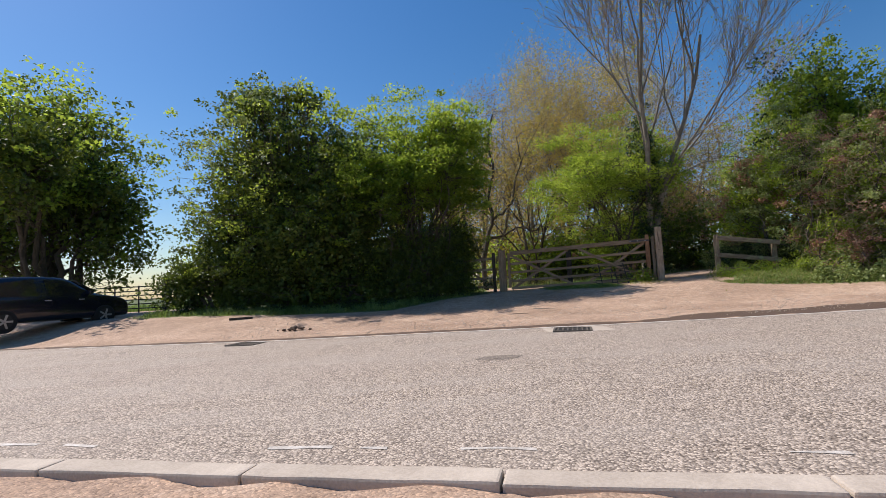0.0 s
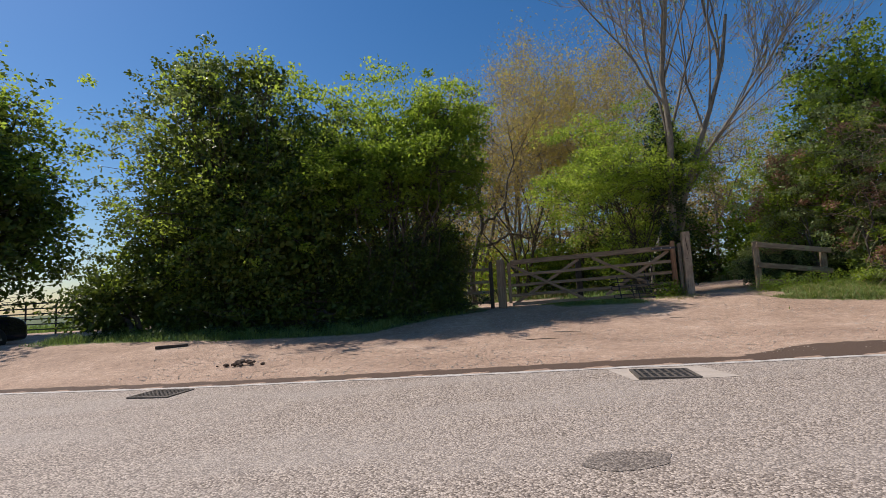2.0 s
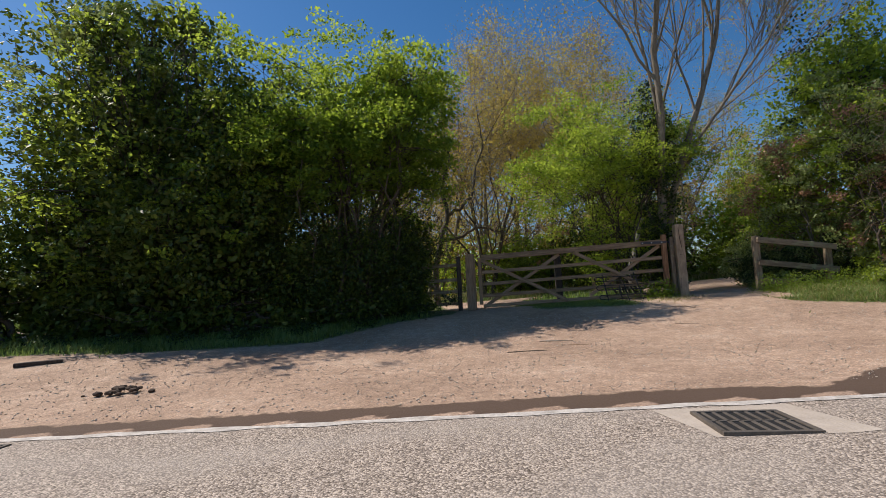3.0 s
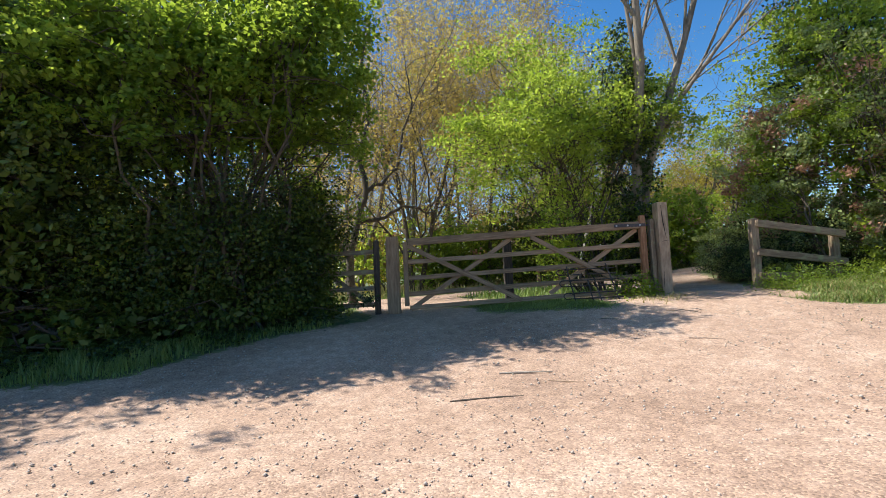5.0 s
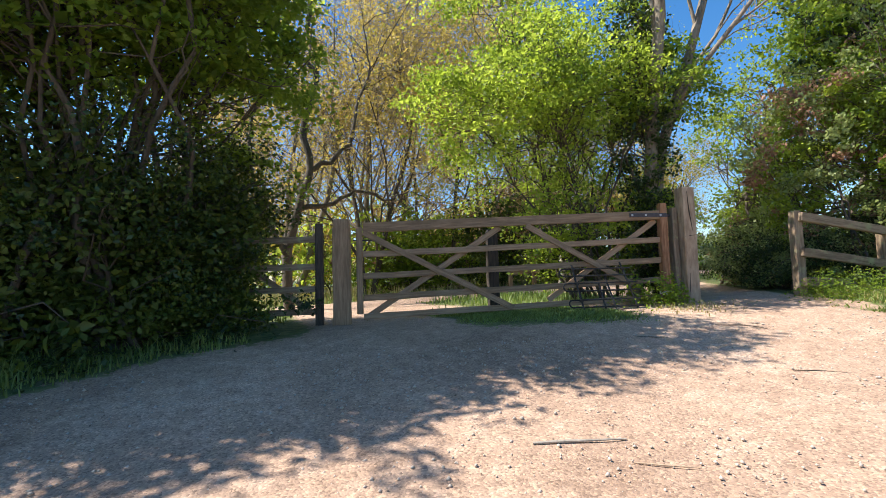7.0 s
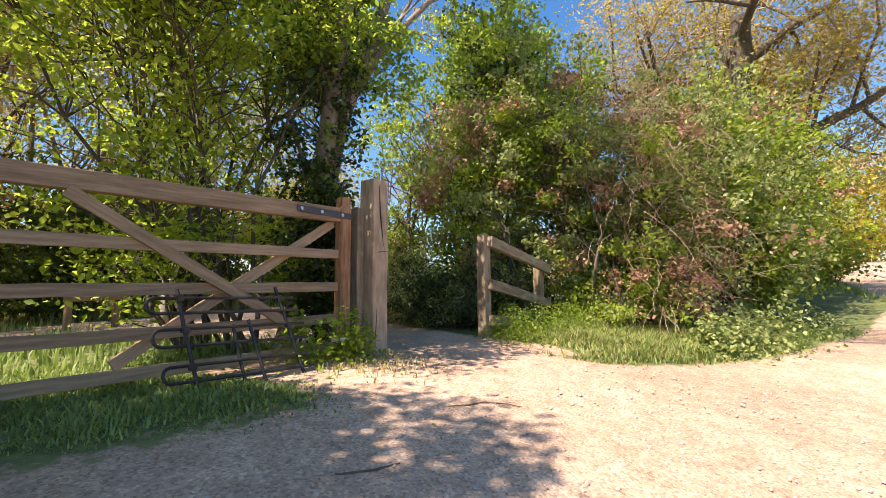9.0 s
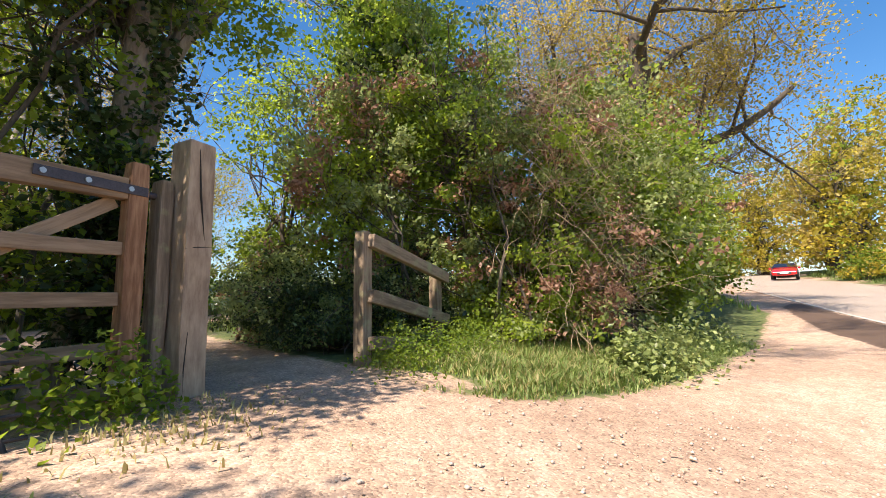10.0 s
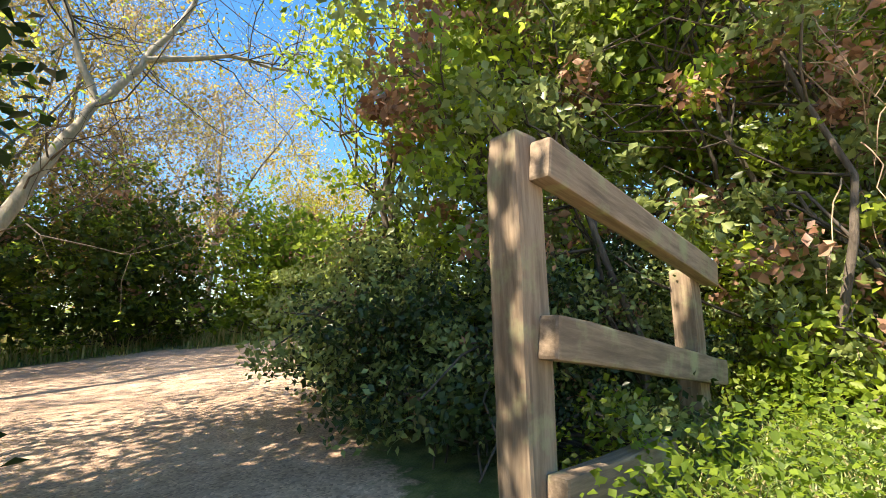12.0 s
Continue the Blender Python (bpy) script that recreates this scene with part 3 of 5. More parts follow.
# ---- gates and fence ----
def beam(parent, name, a, b, w, h, mats, wear=0.006, label="", bevel=0.01, seed=0, roll=0):
    """A squared timber from a to b in its parent's frame, w across and h high."""
    a, b = Vector(a), Vector(b)
    L = (b - a).length
    ob = part(name, box((L, w, h), (0, 0, 0), bevel, None, wear, max(2, int(L * 5)), seed), mats["x"], parent, label)
    q = (b - a).to_track_quat("X", "Z").to_matrix().to_4x4()
    ob.matrix_basis = Matrix.Translation((a + b) / 2) @ q @ pose(0, 0, 0, roll, 0, 0)
    return ob


def post(parent, name, at, w, d, h, material, wear=0.008, taper=0.0, label="", seed=0, lean=(0, 0), turn=0):
    bm = box((w, d, h), (0, 0, h / 2), 0.016, None, wear, max(3, int(h * 6)), seed)
    top_z = max(v.co.z for v in bm.verts)
    for v in bm.verts:
        k = v.co.z / h
        v.co.x += lean[0] * k
        v.co.y += lean[1] * k
        if v.co.z > top_z - 0.06:
            v.co.x *= 1 - taper
            v.co.y *= 1 - taper
    ob = part(name, bm, material, parent, label)
    ob.matrix_basis = pose(*at, 0, 0, turn)
    return ob


HEEL, SLAM = Vector((6.68, 15.29, 0)), Vector((2.16, 16.62, 0))
GATE_DIR = (SLAM - HEEL).normalized()
GATE_TURN = math.degrees(math.atan2(GATE_DIR.y, GATE_DIR.x))
GATE_LEN = (SLAM - HEEL).length


def field_gate():
    top = thing("field_gate", "closed weathered oak five-bar field gate with crossed braces", "gate", (HEEL.x, HEEL.y, 0.72), GATE_TURN)
    L, drop = GATE_LEN - 0.06, -0.14
    fall = lambda u: drop * u / L
    post(top, "heel_stile", (0, 0, -0.02), 0.125, 0.10, 1.54, WOOD_RED, 0.007, 0.12, "reddish heel post of the gate", 1)
    post(top, "slam_stile", (L - 0.05, 0, fall(L) + 0.12), 0.09, 0.08, 1.22, WOOD["z"], 0.006, 0, "", 2)
    heights = (1.335, 0.955, 0.645, 0.345, 0.085)
    for i, z in enumerate(heights):
        w, h = (0.085, 0.135) if i == 0 else (0.04, 0.085)
        beam(top, "rail", (0.064, 0, z), (L - 0.098, 0, z + fall(L)), w, h, WOOD, 0.006, "", 0.008, 11 + i)
    zt, zb = 1.26, 0.05
    braces = (((L - 0.10, zt), (L * 0.52, zb + 0.02)), ((L - 0.12, zb), (L * 0.55, zt)), ((L * 0.47, zt), (L * 0.12, 0.30)), ((0.10, zt), (L * 0.40, zb + 0.1)))
    for i, ((u0, z0), (u1, z1)) in enumerate(braces):
        y = 0.038 if i % 2 else -0.038
        beam(top, "brace", (u0, -y, z0 + fall(u0)), (u1, -y, z1 + fall(u1)), 0.03, 0.085, WOOD, 0.004, "", 0.006, 21 + i)
    strap = beam(top, "hinge_strap", (-0.05, 0.052, 1.33), (0.56, 0.052, 1.33), 0.012, 0.06, {"x": STRAP}, 0.0, "weathered iron hinge strap", 0.003)
    for u in (0.06, 0.3, 0.52):
        part("bolt", join(rod([(u, 0.056, 1.33), (u, 0.068, 1.33)], 0.017, 8)), ZINC, top)
    part("hinge_pin", rod([(-0.30, 0.0, 1.33), (-0.06, 0.0, 1.33)], 0.022, 8), STRAP, top)
    part("hinge_pin", rod([(-0.30, 0.0, 0.12), (-0.04, 0.0, 0.12)], 0.02, 8), STRAP, top)
    part("hinge_band", box((0.15, 0.125, 0.05), (0, 0, 0.14), 0.006), ZINC, top, "zinc lower hinge band")
    part("latch", rod([(L - 0.35, 0.03, 1.15 + drop), (L + 0.04, 0.03, 1.15 + drop)], 0.012, 6), STRAP, top)
    return top


field_gate()


def lone_post(name, label, x, y, w, d, z0, z1, material, turn, seed, taper=0.1, lean=(0, 0), cracks=()):
    top = thing(name, label, "post", (x, y, z0), turn)
    post(top, "timber", (0, 0, 0), w, d, z1 - z0, material, 0.008, taper, "", seed, lean)
    for a, b, wd in cracks:
        part("crack", rod([a, ((a[0] + b[0]) / 2 + 0.012, (a[1] + b[1]) / 2, (a[2] + b[2]) / 2), b], [0.002, wd, 0.002], 5), WOOD_END, top, "dark drying crack")
    return top


lone_post("gate_post", "tall squared oak hinge post with long drying crack", 6.98, 15.12, 0.20, 0.21, 0.55, 2.46, WOOD_TAN, GATE_TURN, 31, 0.02, (0, 0),
          (((0.03, 0.107, 1.85), (-0.035, 0.107, 1.22), 0.009), ((-0.098, 0.107, 1.18), (0.098, 0.107, 1.15), 0.006), ((0.05, 0.107, 0.6), (0.06, 0.107, 0.1), 0.005)))
lone_post("gate_post", "mossy split oak post standing against the hinge post", 6.84, 15.235, 0.09, 0.13, 0.55, 2.16, WOOD_GREY["z"], GATE_TURN, 32, 0.1)
lone_post("gate_post", "thick rounded oak slamming post", 2.03, 16.66, 0.24, 0.24, 0.35, 2.03, WOOD["z"], GATE_TURN, 33, 0.12)
lone_post("gate_post", "dark timber post behind the gate", 4.42, 16.62, 0.17, 0.17, 0.45, 1.93, WOOD_DARK, GATE_TURN, 34, 0.1)


def side_gate():
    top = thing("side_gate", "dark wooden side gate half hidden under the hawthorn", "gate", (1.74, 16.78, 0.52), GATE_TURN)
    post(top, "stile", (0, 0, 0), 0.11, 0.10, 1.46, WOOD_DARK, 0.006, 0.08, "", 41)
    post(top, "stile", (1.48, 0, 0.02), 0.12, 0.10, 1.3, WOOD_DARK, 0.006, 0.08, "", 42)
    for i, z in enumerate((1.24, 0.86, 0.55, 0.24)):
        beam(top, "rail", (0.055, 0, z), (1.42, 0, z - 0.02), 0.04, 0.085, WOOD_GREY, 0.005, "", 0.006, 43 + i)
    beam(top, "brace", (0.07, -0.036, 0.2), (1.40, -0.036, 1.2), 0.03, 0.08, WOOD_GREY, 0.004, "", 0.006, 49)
    return top


side_gate()


def fence():
    top = thing("wooden_fence", "short grey oak post-and-rail fence sunk in brambles", "fence", (8.43, 14.40, 0.02), 0)
    post(top, "post", (0.01, 0, 0.45), 0.135, 0.125, 1.58, WOOD_GREY["z"], 0.010, 0.10, "", 51, (0, 0), -18)
    post(top, "post", (1.50, -0.40, 0.55), 0.13, 0.12, 1.15, WOOD_GREY["z"], 0.008, 0.05, "", 52, (0, 0), -18)
    n = Vector((-0.27, -0.96, 0)) * 0.095
    for i, (z0, z1, end) in enumerate(((1.935, 1.67, 1.0), (1.40, 1.15, 1.0), (0.96, 0.86, 0.5))):
        a, b = Vector((0.0, 0.0, z0)), Vector((1.63, -0.44, z1))
        beam(top, "rail", a + n, a + (b - a) * end + n, 0.075, 0.13, WOOD_GREY, 0.008, "", 0.012, 53 + i)
    return top


fence()


def iron_rack():
    """Old tubular iron rack leaning on the gate: three long hairpins across upright rods."""
    top = thing("iron_rack", "old black tubular iron rack leaning against the gate", "rack", (HEEL.x, HEEL.y, 0.0), GATE_TURN)

    def bar(name, pts, r=0.011):
        part(name, rod(pts, r, 8), BLACK_IRON, top)

    for u0, u1, hi, lo, y in ((0.68, 1.72, 1.25, 1.15, 0.20), (0.62, 1.69, 1.045, 0.935, 0.27), (0.62, 1.65, 0.81, 0.71, 0.345)):
        h = hi - lo
        bend = [(u1 + 0.5 * h * math.sin(a), y + 0.03 * (1 - math.cos(a)) / 2, lo + h / 2 + h / 2 * math.cos(a)) for a in [k * math.pi / 6 for k in range(7)]]
        bar("hairpin", [(u0, y, hi + 0.005)] + bend + [(u0 - 0.02, y + 0.03, lo + 0.005)])
    bar("upright", [(1.575, 0.185, 1.31), (1.55, 0.27, 1.05), (1.51, 0.37, 0.75), (1.475, 0.46, 0.47)], 0.014)
    bar("upright", [(0.825, 0.165, 1.34), (0.77, 0.25, 1.08), (0.71, 0.35, 0.78), (0.655, 0.44, 0.52)], 0.014)
    bar("hook", [(1.21, 0.255, 1.06), (1.185, 0.34, 0.8), (1.16, 0.42, 0.58), (1.13, 0.44, 0.525), (1.085, 0.45, 0.51), (1.03, 0.44, 0.54), (1.01, 0.42, 0.60), (1.05, 0.34, 0.84), (1.09, 0.25, 1.09)], 0.013)
    for u, y, z in ((1.565, 0.215, 1.25), (1.545, 0.28, 1.04), (1.52, 0.355, 0.8), (0.80, 0.20, 1.25), (0.76, 0.27, 1.04)):
        part("clamp", box((0.045, 0.05, 0.045), (u, y, z), 0.008), BLACK_IRON, top)
    return top


iron_rack()


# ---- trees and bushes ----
# FRESH and BRAMBLE gather at the top: its sunlit crown is painted in
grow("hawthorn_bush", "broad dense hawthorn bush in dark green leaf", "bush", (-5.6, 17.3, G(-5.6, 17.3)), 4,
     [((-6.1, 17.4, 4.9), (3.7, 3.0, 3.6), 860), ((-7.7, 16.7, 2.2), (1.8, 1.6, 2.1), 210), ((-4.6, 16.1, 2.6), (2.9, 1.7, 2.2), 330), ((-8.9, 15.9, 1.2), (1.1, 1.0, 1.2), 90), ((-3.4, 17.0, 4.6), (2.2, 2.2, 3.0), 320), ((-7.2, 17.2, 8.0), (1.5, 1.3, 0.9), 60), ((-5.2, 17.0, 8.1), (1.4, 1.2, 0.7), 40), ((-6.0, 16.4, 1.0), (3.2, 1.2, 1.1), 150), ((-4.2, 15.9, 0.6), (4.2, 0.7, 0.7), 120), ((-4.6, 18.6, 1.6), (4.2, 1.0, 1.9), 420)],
     (("foliage", HAW, 0.72), ("young_bright_foliage", FRESH, 0.20), ("pale_foliage", BRAMBLE, 0.08)), leaf=0.088, per_clump=58, clump=0.40, trunk_r=0.11, gap=0.0, seed=11, core=0.26, crest=0.9)
# FRESH towards the top paints the maple's lit upper leaves
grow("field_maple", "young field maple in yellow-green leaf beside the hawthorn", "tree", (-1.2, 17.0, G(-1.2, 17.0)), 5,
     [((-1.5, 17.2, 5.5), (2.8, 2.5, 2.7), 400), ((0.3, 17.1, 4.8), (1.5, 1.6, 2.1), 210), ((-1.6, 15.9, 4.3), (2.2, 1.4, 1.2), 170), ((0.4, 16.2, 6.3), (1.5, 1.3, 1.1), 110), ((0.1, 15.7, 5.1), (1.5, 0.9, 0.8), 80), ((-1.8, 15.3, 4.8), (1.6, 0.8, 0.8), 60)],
     (("foliage", MAPLE, 0.62), ("young_bright_foliage", FRESH, 0.38)), leaf=0.074, per_clump=92, clump=0.44, trunk_r=0.05, gap=0.1, seed=12, core=0.04, crest=0.8, flat=0.45, up=1.3)
# the maple's lower lobes, split off; HAW and IVY colours paint their shade
grow("maple_shade_bush", "lower growth under the maple, its deep shade put into dark leaf colours", "bush", (-0.6, 16.8, G(-0.6, 16.8)), 4,
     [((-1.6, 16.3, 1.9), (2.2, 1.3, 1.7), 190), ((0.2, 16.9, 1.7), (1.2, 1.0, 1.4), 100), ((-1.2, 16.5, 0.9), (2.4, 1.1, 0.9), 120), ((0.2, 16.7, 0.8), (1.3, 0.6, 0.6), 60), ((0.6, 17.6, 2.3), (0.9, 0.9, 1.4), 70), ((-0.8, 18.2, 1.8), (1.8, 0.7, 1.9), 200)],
     (("foliage", HAW, 0.6), ("ivy_dark_foliage", IVY, 0.4)), leaf=0.052, per_clump=84, clump=0.38, trunk_r=0.035, gap=-0.1, seed=42, core=0.45, crisp=1.15)
# MAPLE and FRESH leaves rise to the top as painted sunlight over HAW
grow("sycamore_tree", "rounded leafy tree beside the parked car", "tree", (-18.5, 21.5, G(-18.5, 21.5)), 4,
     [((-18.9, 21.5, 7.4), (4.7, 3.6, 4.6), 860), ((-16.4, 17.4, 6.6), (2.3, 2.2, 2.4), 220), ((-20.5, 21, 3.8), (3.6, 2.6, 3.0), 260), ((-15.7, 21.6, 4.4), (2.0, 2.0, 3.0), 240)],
     (("foliage", HAW, 0.6), ("young_bright_foliage", MAPLE, 0.25), ("sunlit_foliage", FRESH, 0.15)), leaf=0.15, per_clump=34, clump=0.6, trunk_r=0.16, gap=0.0, seed=13, crest=0.9)
# shaded_foliage: shade within the elm given as a darker leaf colour
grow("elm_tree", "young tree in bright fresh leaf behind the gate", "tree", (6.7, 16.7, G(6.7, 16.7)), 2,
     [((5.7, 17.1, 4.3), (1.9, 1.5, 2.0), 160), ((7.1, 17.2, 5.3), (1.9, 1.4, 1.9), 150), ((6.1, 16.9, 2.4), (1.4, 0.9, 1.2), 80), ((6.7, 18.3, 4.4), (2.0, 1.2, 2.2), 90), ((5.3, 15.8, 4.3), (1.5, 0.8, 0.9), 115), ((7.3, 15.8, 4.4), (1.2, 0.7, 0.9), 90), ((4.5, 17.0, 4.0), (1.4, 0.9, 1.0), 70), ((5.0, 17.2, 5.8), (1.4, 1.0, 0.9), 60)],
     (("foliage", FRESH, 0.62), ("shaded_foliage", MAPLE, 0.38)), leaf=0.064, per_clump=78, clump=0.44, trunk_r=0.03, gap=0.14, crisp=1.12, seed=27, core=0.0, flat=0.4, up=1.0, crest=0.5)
bare("ash_tree", "tall ash with bare grey branches behind the gate post", (7.1, 15.95, G(7.1, 15.9)), 15.5, 0.36, 24, BARK_ASH, 0.13, 2, 4, leaf_mats=(("bud", GOLD, 0.10), ("young_bright_foliage", FRESH, 0.05)), leaf=0.08, per=3, fork=0.24, kids=(6, 8), twig_r=0.008, up=0.7)
grow("ivy", "dark ivy climbing the ash trunk", "ivy", (7.15, 15.85, G(7.1, 15.9)), 1, [((7.1, 15.95, 3.0), (0.55, 0.45, 2.4), 230), ((6.85, 15.75, 1.7), (0.45, 0.28, 0.9), 70), ((7.0, 15.9, 5.4), (0.5, 0.45, 1.2), 80)],
     (("foliage", IVY, 0.75), ("young_bright_foliage", MAPLE, 0.25)), leaf=0.07, per_clump=40, clump=0.25, trunk_r=0.03, seed=15, gap=-1, core=0.0, crisp=1.0)
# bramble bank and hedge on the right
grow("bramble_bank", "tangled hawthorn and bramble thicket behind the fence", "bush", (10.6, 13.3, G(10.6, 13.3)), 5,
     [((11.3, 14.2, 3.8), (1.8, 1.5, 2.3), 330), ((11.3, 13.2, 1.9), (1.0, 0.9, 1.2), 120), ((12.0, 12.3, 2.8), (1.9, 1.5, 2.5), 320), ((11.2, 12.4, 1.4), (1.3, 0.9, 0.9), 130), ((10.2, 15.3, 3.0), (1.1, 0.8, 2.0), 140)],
     (("foliage", BRAMBLE, 0.50), ("fresh_foliage", MAPLE, 0.08), ("dead_foliage", RUST, 0.22), ("young_bright_foliage", FRESH, 0.20)), leaf=0.072, per_clump=76, clump=0.28, trunk_r=0.028, gap=0.06, seed=16, core=0.22, core_leaf=1.1, crisp=1.0, core_mat=MAPLE, up=0.35)
grow("ivy_clad_tree", "tall dark ivy-clad tree rising from the thicket", "tree", (12.2, 15.4, G(12.2, 15.4)), 3,
     [((12.6, 15.4, 6.3), (1.8, 1.5, 2.3), 250), ((14.0, 14.2, 5.2), (1.8, 1.5, 2.2), 200)],
     (("foliage", MAPLE, 0.4), ("ivy_dark_foliage", IVY, 0.15), ("young_bright_foliage", FRESH, 0.45)), leaf=0.08, per_clump=66, clump=0.42, trunk_r=0.1, gap=0.05, up=0.4, seed=26)
# shaded_foliage: darker MAPLE leaf colour mixed in to stand for hedge shade
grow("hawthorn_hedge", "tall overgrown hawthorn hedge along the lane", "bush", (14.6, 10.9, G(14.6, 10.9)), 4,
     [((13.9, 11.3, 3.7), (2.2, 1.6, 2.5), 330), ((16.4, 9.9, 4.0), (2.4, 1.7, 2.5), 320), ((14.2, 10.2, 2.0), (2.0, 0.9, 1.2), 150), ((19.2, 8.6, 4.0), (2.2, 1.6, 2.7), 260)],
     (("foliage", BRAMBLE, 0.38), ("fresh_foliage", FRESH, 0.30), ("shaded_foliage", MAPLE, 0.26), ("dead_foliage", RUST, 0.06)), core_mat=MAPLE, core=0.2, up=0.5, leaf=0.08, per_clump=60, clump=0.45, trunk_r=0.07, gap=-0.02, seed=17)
grow("holly_tree", "small bright-leaved tree overhanging the path's edge", "tree", (11.2, 16.6, G(11.2, 16.6)), 3,
     [((11.1, 16.8, 3.4), (1.3, 1.1, 1.8), 120), ((11.6, 16.7, 5.0), (1.5, 1.3, 1.5), 110)],
     (("foliage", MAPLE, 0.4), ("young_bright_foliage", FRESH, 0.6)), leaf=0.06, per_clump=62, clump=0.32, trunk_r=0.045, gap=0.28, up=0.4, seed=18, core=0.0)
grow("bramble", "low dark bramble sprawling beside the path", "bush", (9.6, 15.5, G(9.6, 15.5)), 2,
     [((9.6, 15.6, 1.25), (0.8, 0.8, 0.7), 110), ((10.7, 16.5, 1.5), (1.2, 0.9, 0.9), 130), ((9.3, 15.0, 0.95), (0.5, 0.35, 0.5), 50), ((9.6, 14.75, 1.2), (0.9, 0.28, 0.75), 90), ((10.4, 14.75, 1.2), (0.9, 0.5, 0.9), 120), ((10.9, 14.3, 1.5), (0.6, 0.5, 0.9), 80), ((9.3, 14.15, 0.75), (0.6, 0.22, 0.4), 60)],
     (("foliage", IVY, 0.45), ("bramble_foliage", BRAMBLE, 0.47), ("dead_foliage", RUST, 0.08)), leaf=0.045, per_clump=110, clump=0.25, trunk_r=0.02, gap=-0.5, crisp=1.0, up=0.4, seed=19, core_leaf=1.1)

grow("bramble_patch", "sunlit broad-leaved bramble at the fence's end", "bush", (10.7, 13.2, G(10.7, 13.2)), 2,
     [((10.65, 13.45, 1.3), (0.5, 0.4, 0.7), 60), ((11.0, 12.7, 1.1), (0.6, 0.5, 0.6), 60), ((10.2, 13.0, 0.85), (0.5, 0.4, 0.35), 36)],
     (("foliage", FRESH, 0.45), ("pale_foliage", BRAMBLE, 0.55)), leaf=0.062, per_clump=70, clump=0.24, trunk_r=0.012, gap=-0.6, crisp=1.0, up=0.4, seed=29, core_leaf=1.0)
grow("dead_bracken", "reddish dead bracken caught in the thicket", "bracken", (10.75, 11.9, G(10.75, 11.9)), 2, [((10.75, 11.95, 1.5), (0.55, 0.3, 0.4), 30)],
     (("foliage", RUST, 1.0),), leaf=0.08, per_clump=40, clump=0.2, trunk_r=0.008, gap=-0.6, crisp=1.0, seed=31, core=0.0, slim=0.35)

# beyond the path
for i, (x, y, r, h, mats) in enumerate(((6.5, 25.6, 2.6, 2.8, (MAPLE, FRESH)), (9.6, 25.0, 2.3, 3.3, (HAW, FRESH)), (12.6, 24.6, 2.3, 3.4, (HAW, MAPLE)), (15.6, 23.4, 2.3, 3.4, (MAPLE, FRESH)), (18.6, 21.2, 2.3, 3.0, (HAW, MAPLE)), (17.5, 16.5, 2.2, 2.6, (HAW, BRAMBLE)))):
    grow("hedge_bush", "low bushy shrub along the far side of the track", "bush", (x, y, G(x, y)), 3, [((x, y, G(x, y) + h * 0.55), (r, r * 0.6, h * 0.62), 200), ((x, y, G(x, y) + 0.7), (r * 1.25, r * 0.5, 0.9), 80)],
         (("foliage", mats[0], 0.6), ("young_bright_foliage", mats[1], 0.3), ("dead_foliage", RUST, 0.1)), leaf=0.09, per_clump=42, clump=0.36, trunk_r=0.03, gap=-0.1, seed=30 + i, core=0.35, core_leaf=1.5)


def barrier():
    top = thing("wooden_barrier", "short pale wooden rail beside the far track", "fence", (8.05, 21.9, G(8.05, 21.9)), -10)
    for x in (0.0, 0.75):
        part("post", box((0.1, 0.1, 0.75), (x, 0, 0.33), 0.01), WOOD["z"], top)
    beam(top, "rail", (-0.1, -0.07, 0.55), (0.9, -0.07, 0.6), 0.04, 0.12, WOOD, 0.004, "", 0.006, 71)


barrier()


def crooked(name, label, x, y, main, limbs, radius, bark, leaf_mat, twigs=16, seed=41, per=5):
    """A tree whose bent trunk and limbs show: limbs are (joint on the trunk, further places)."""
    rng = np.random.default_rng(seed)
    top = thing(name, label, "tree", (x, y, G(x, y)))
    main = np.array(main, float)
    smooth = lambda p: np.stack([np.interp(np.linspace(0, len(p) - 1, 3 * len(p)), np.arange(len(p)), p[:, k]) for k in range(3)], 1) + rng.normal(size=(3 * len(p), 3)) * radius * 0.2
    lines = [(smooth(main), np.linspace(radius, radius * 0.3, 3 * len(main)))]
    for k, pts in limbs:
        p = np.array([main[k], *pts], float)
        lines.append((smooth(p), np.linspace(radius * 0.55, radius * 0.14, 3 * len(p))))
    thin, tips = [], []
    for pts, rad in lines:
        for _ in range(twigs):
            k = rng.integers(len(pts) // 4, len(pts))
            w = wander(pts[k], pts[k] + rng.normal(size=3) * (0.9, 0.9, 0.7) + (0.15, -0.15, 0.3), 6, rng, 0.15, 0.05)
            thin.append((w, np.linspace(0.014, 0.004, 6)))
            for _ in range(5):
                j = rng.integers(2, 6)
                e = w[j] + rng.normal(size=3) * 0.45
                thin.append((wander(w[j], e, 4, rng, 0.15), np.linspace(0.005, 0.002, 4)))
                tips.append(e)
    for nm, line in zip(["trunk"] + ["limb"] * len(limbs), lines):
        v, f = tubes([line], 8)
        mesh_object(nm, raw_mesh(nm, v, f, True), bark, top)
    v, f = tubes(thin, 3)
    mesh_object("twigwork", raw_mesh("twigwork", v, f), BARK, top, "", "stuff")
    c = np.repeat(np.array(tips), per, axis=0)
    v, f = leaves(c + rng.normal(size=c.shape) * 0.12, 0.05, rng)
    mesh_object("foliage", raw_mesh("foliage", v, f), leaf_mat, top, "", "stuff")


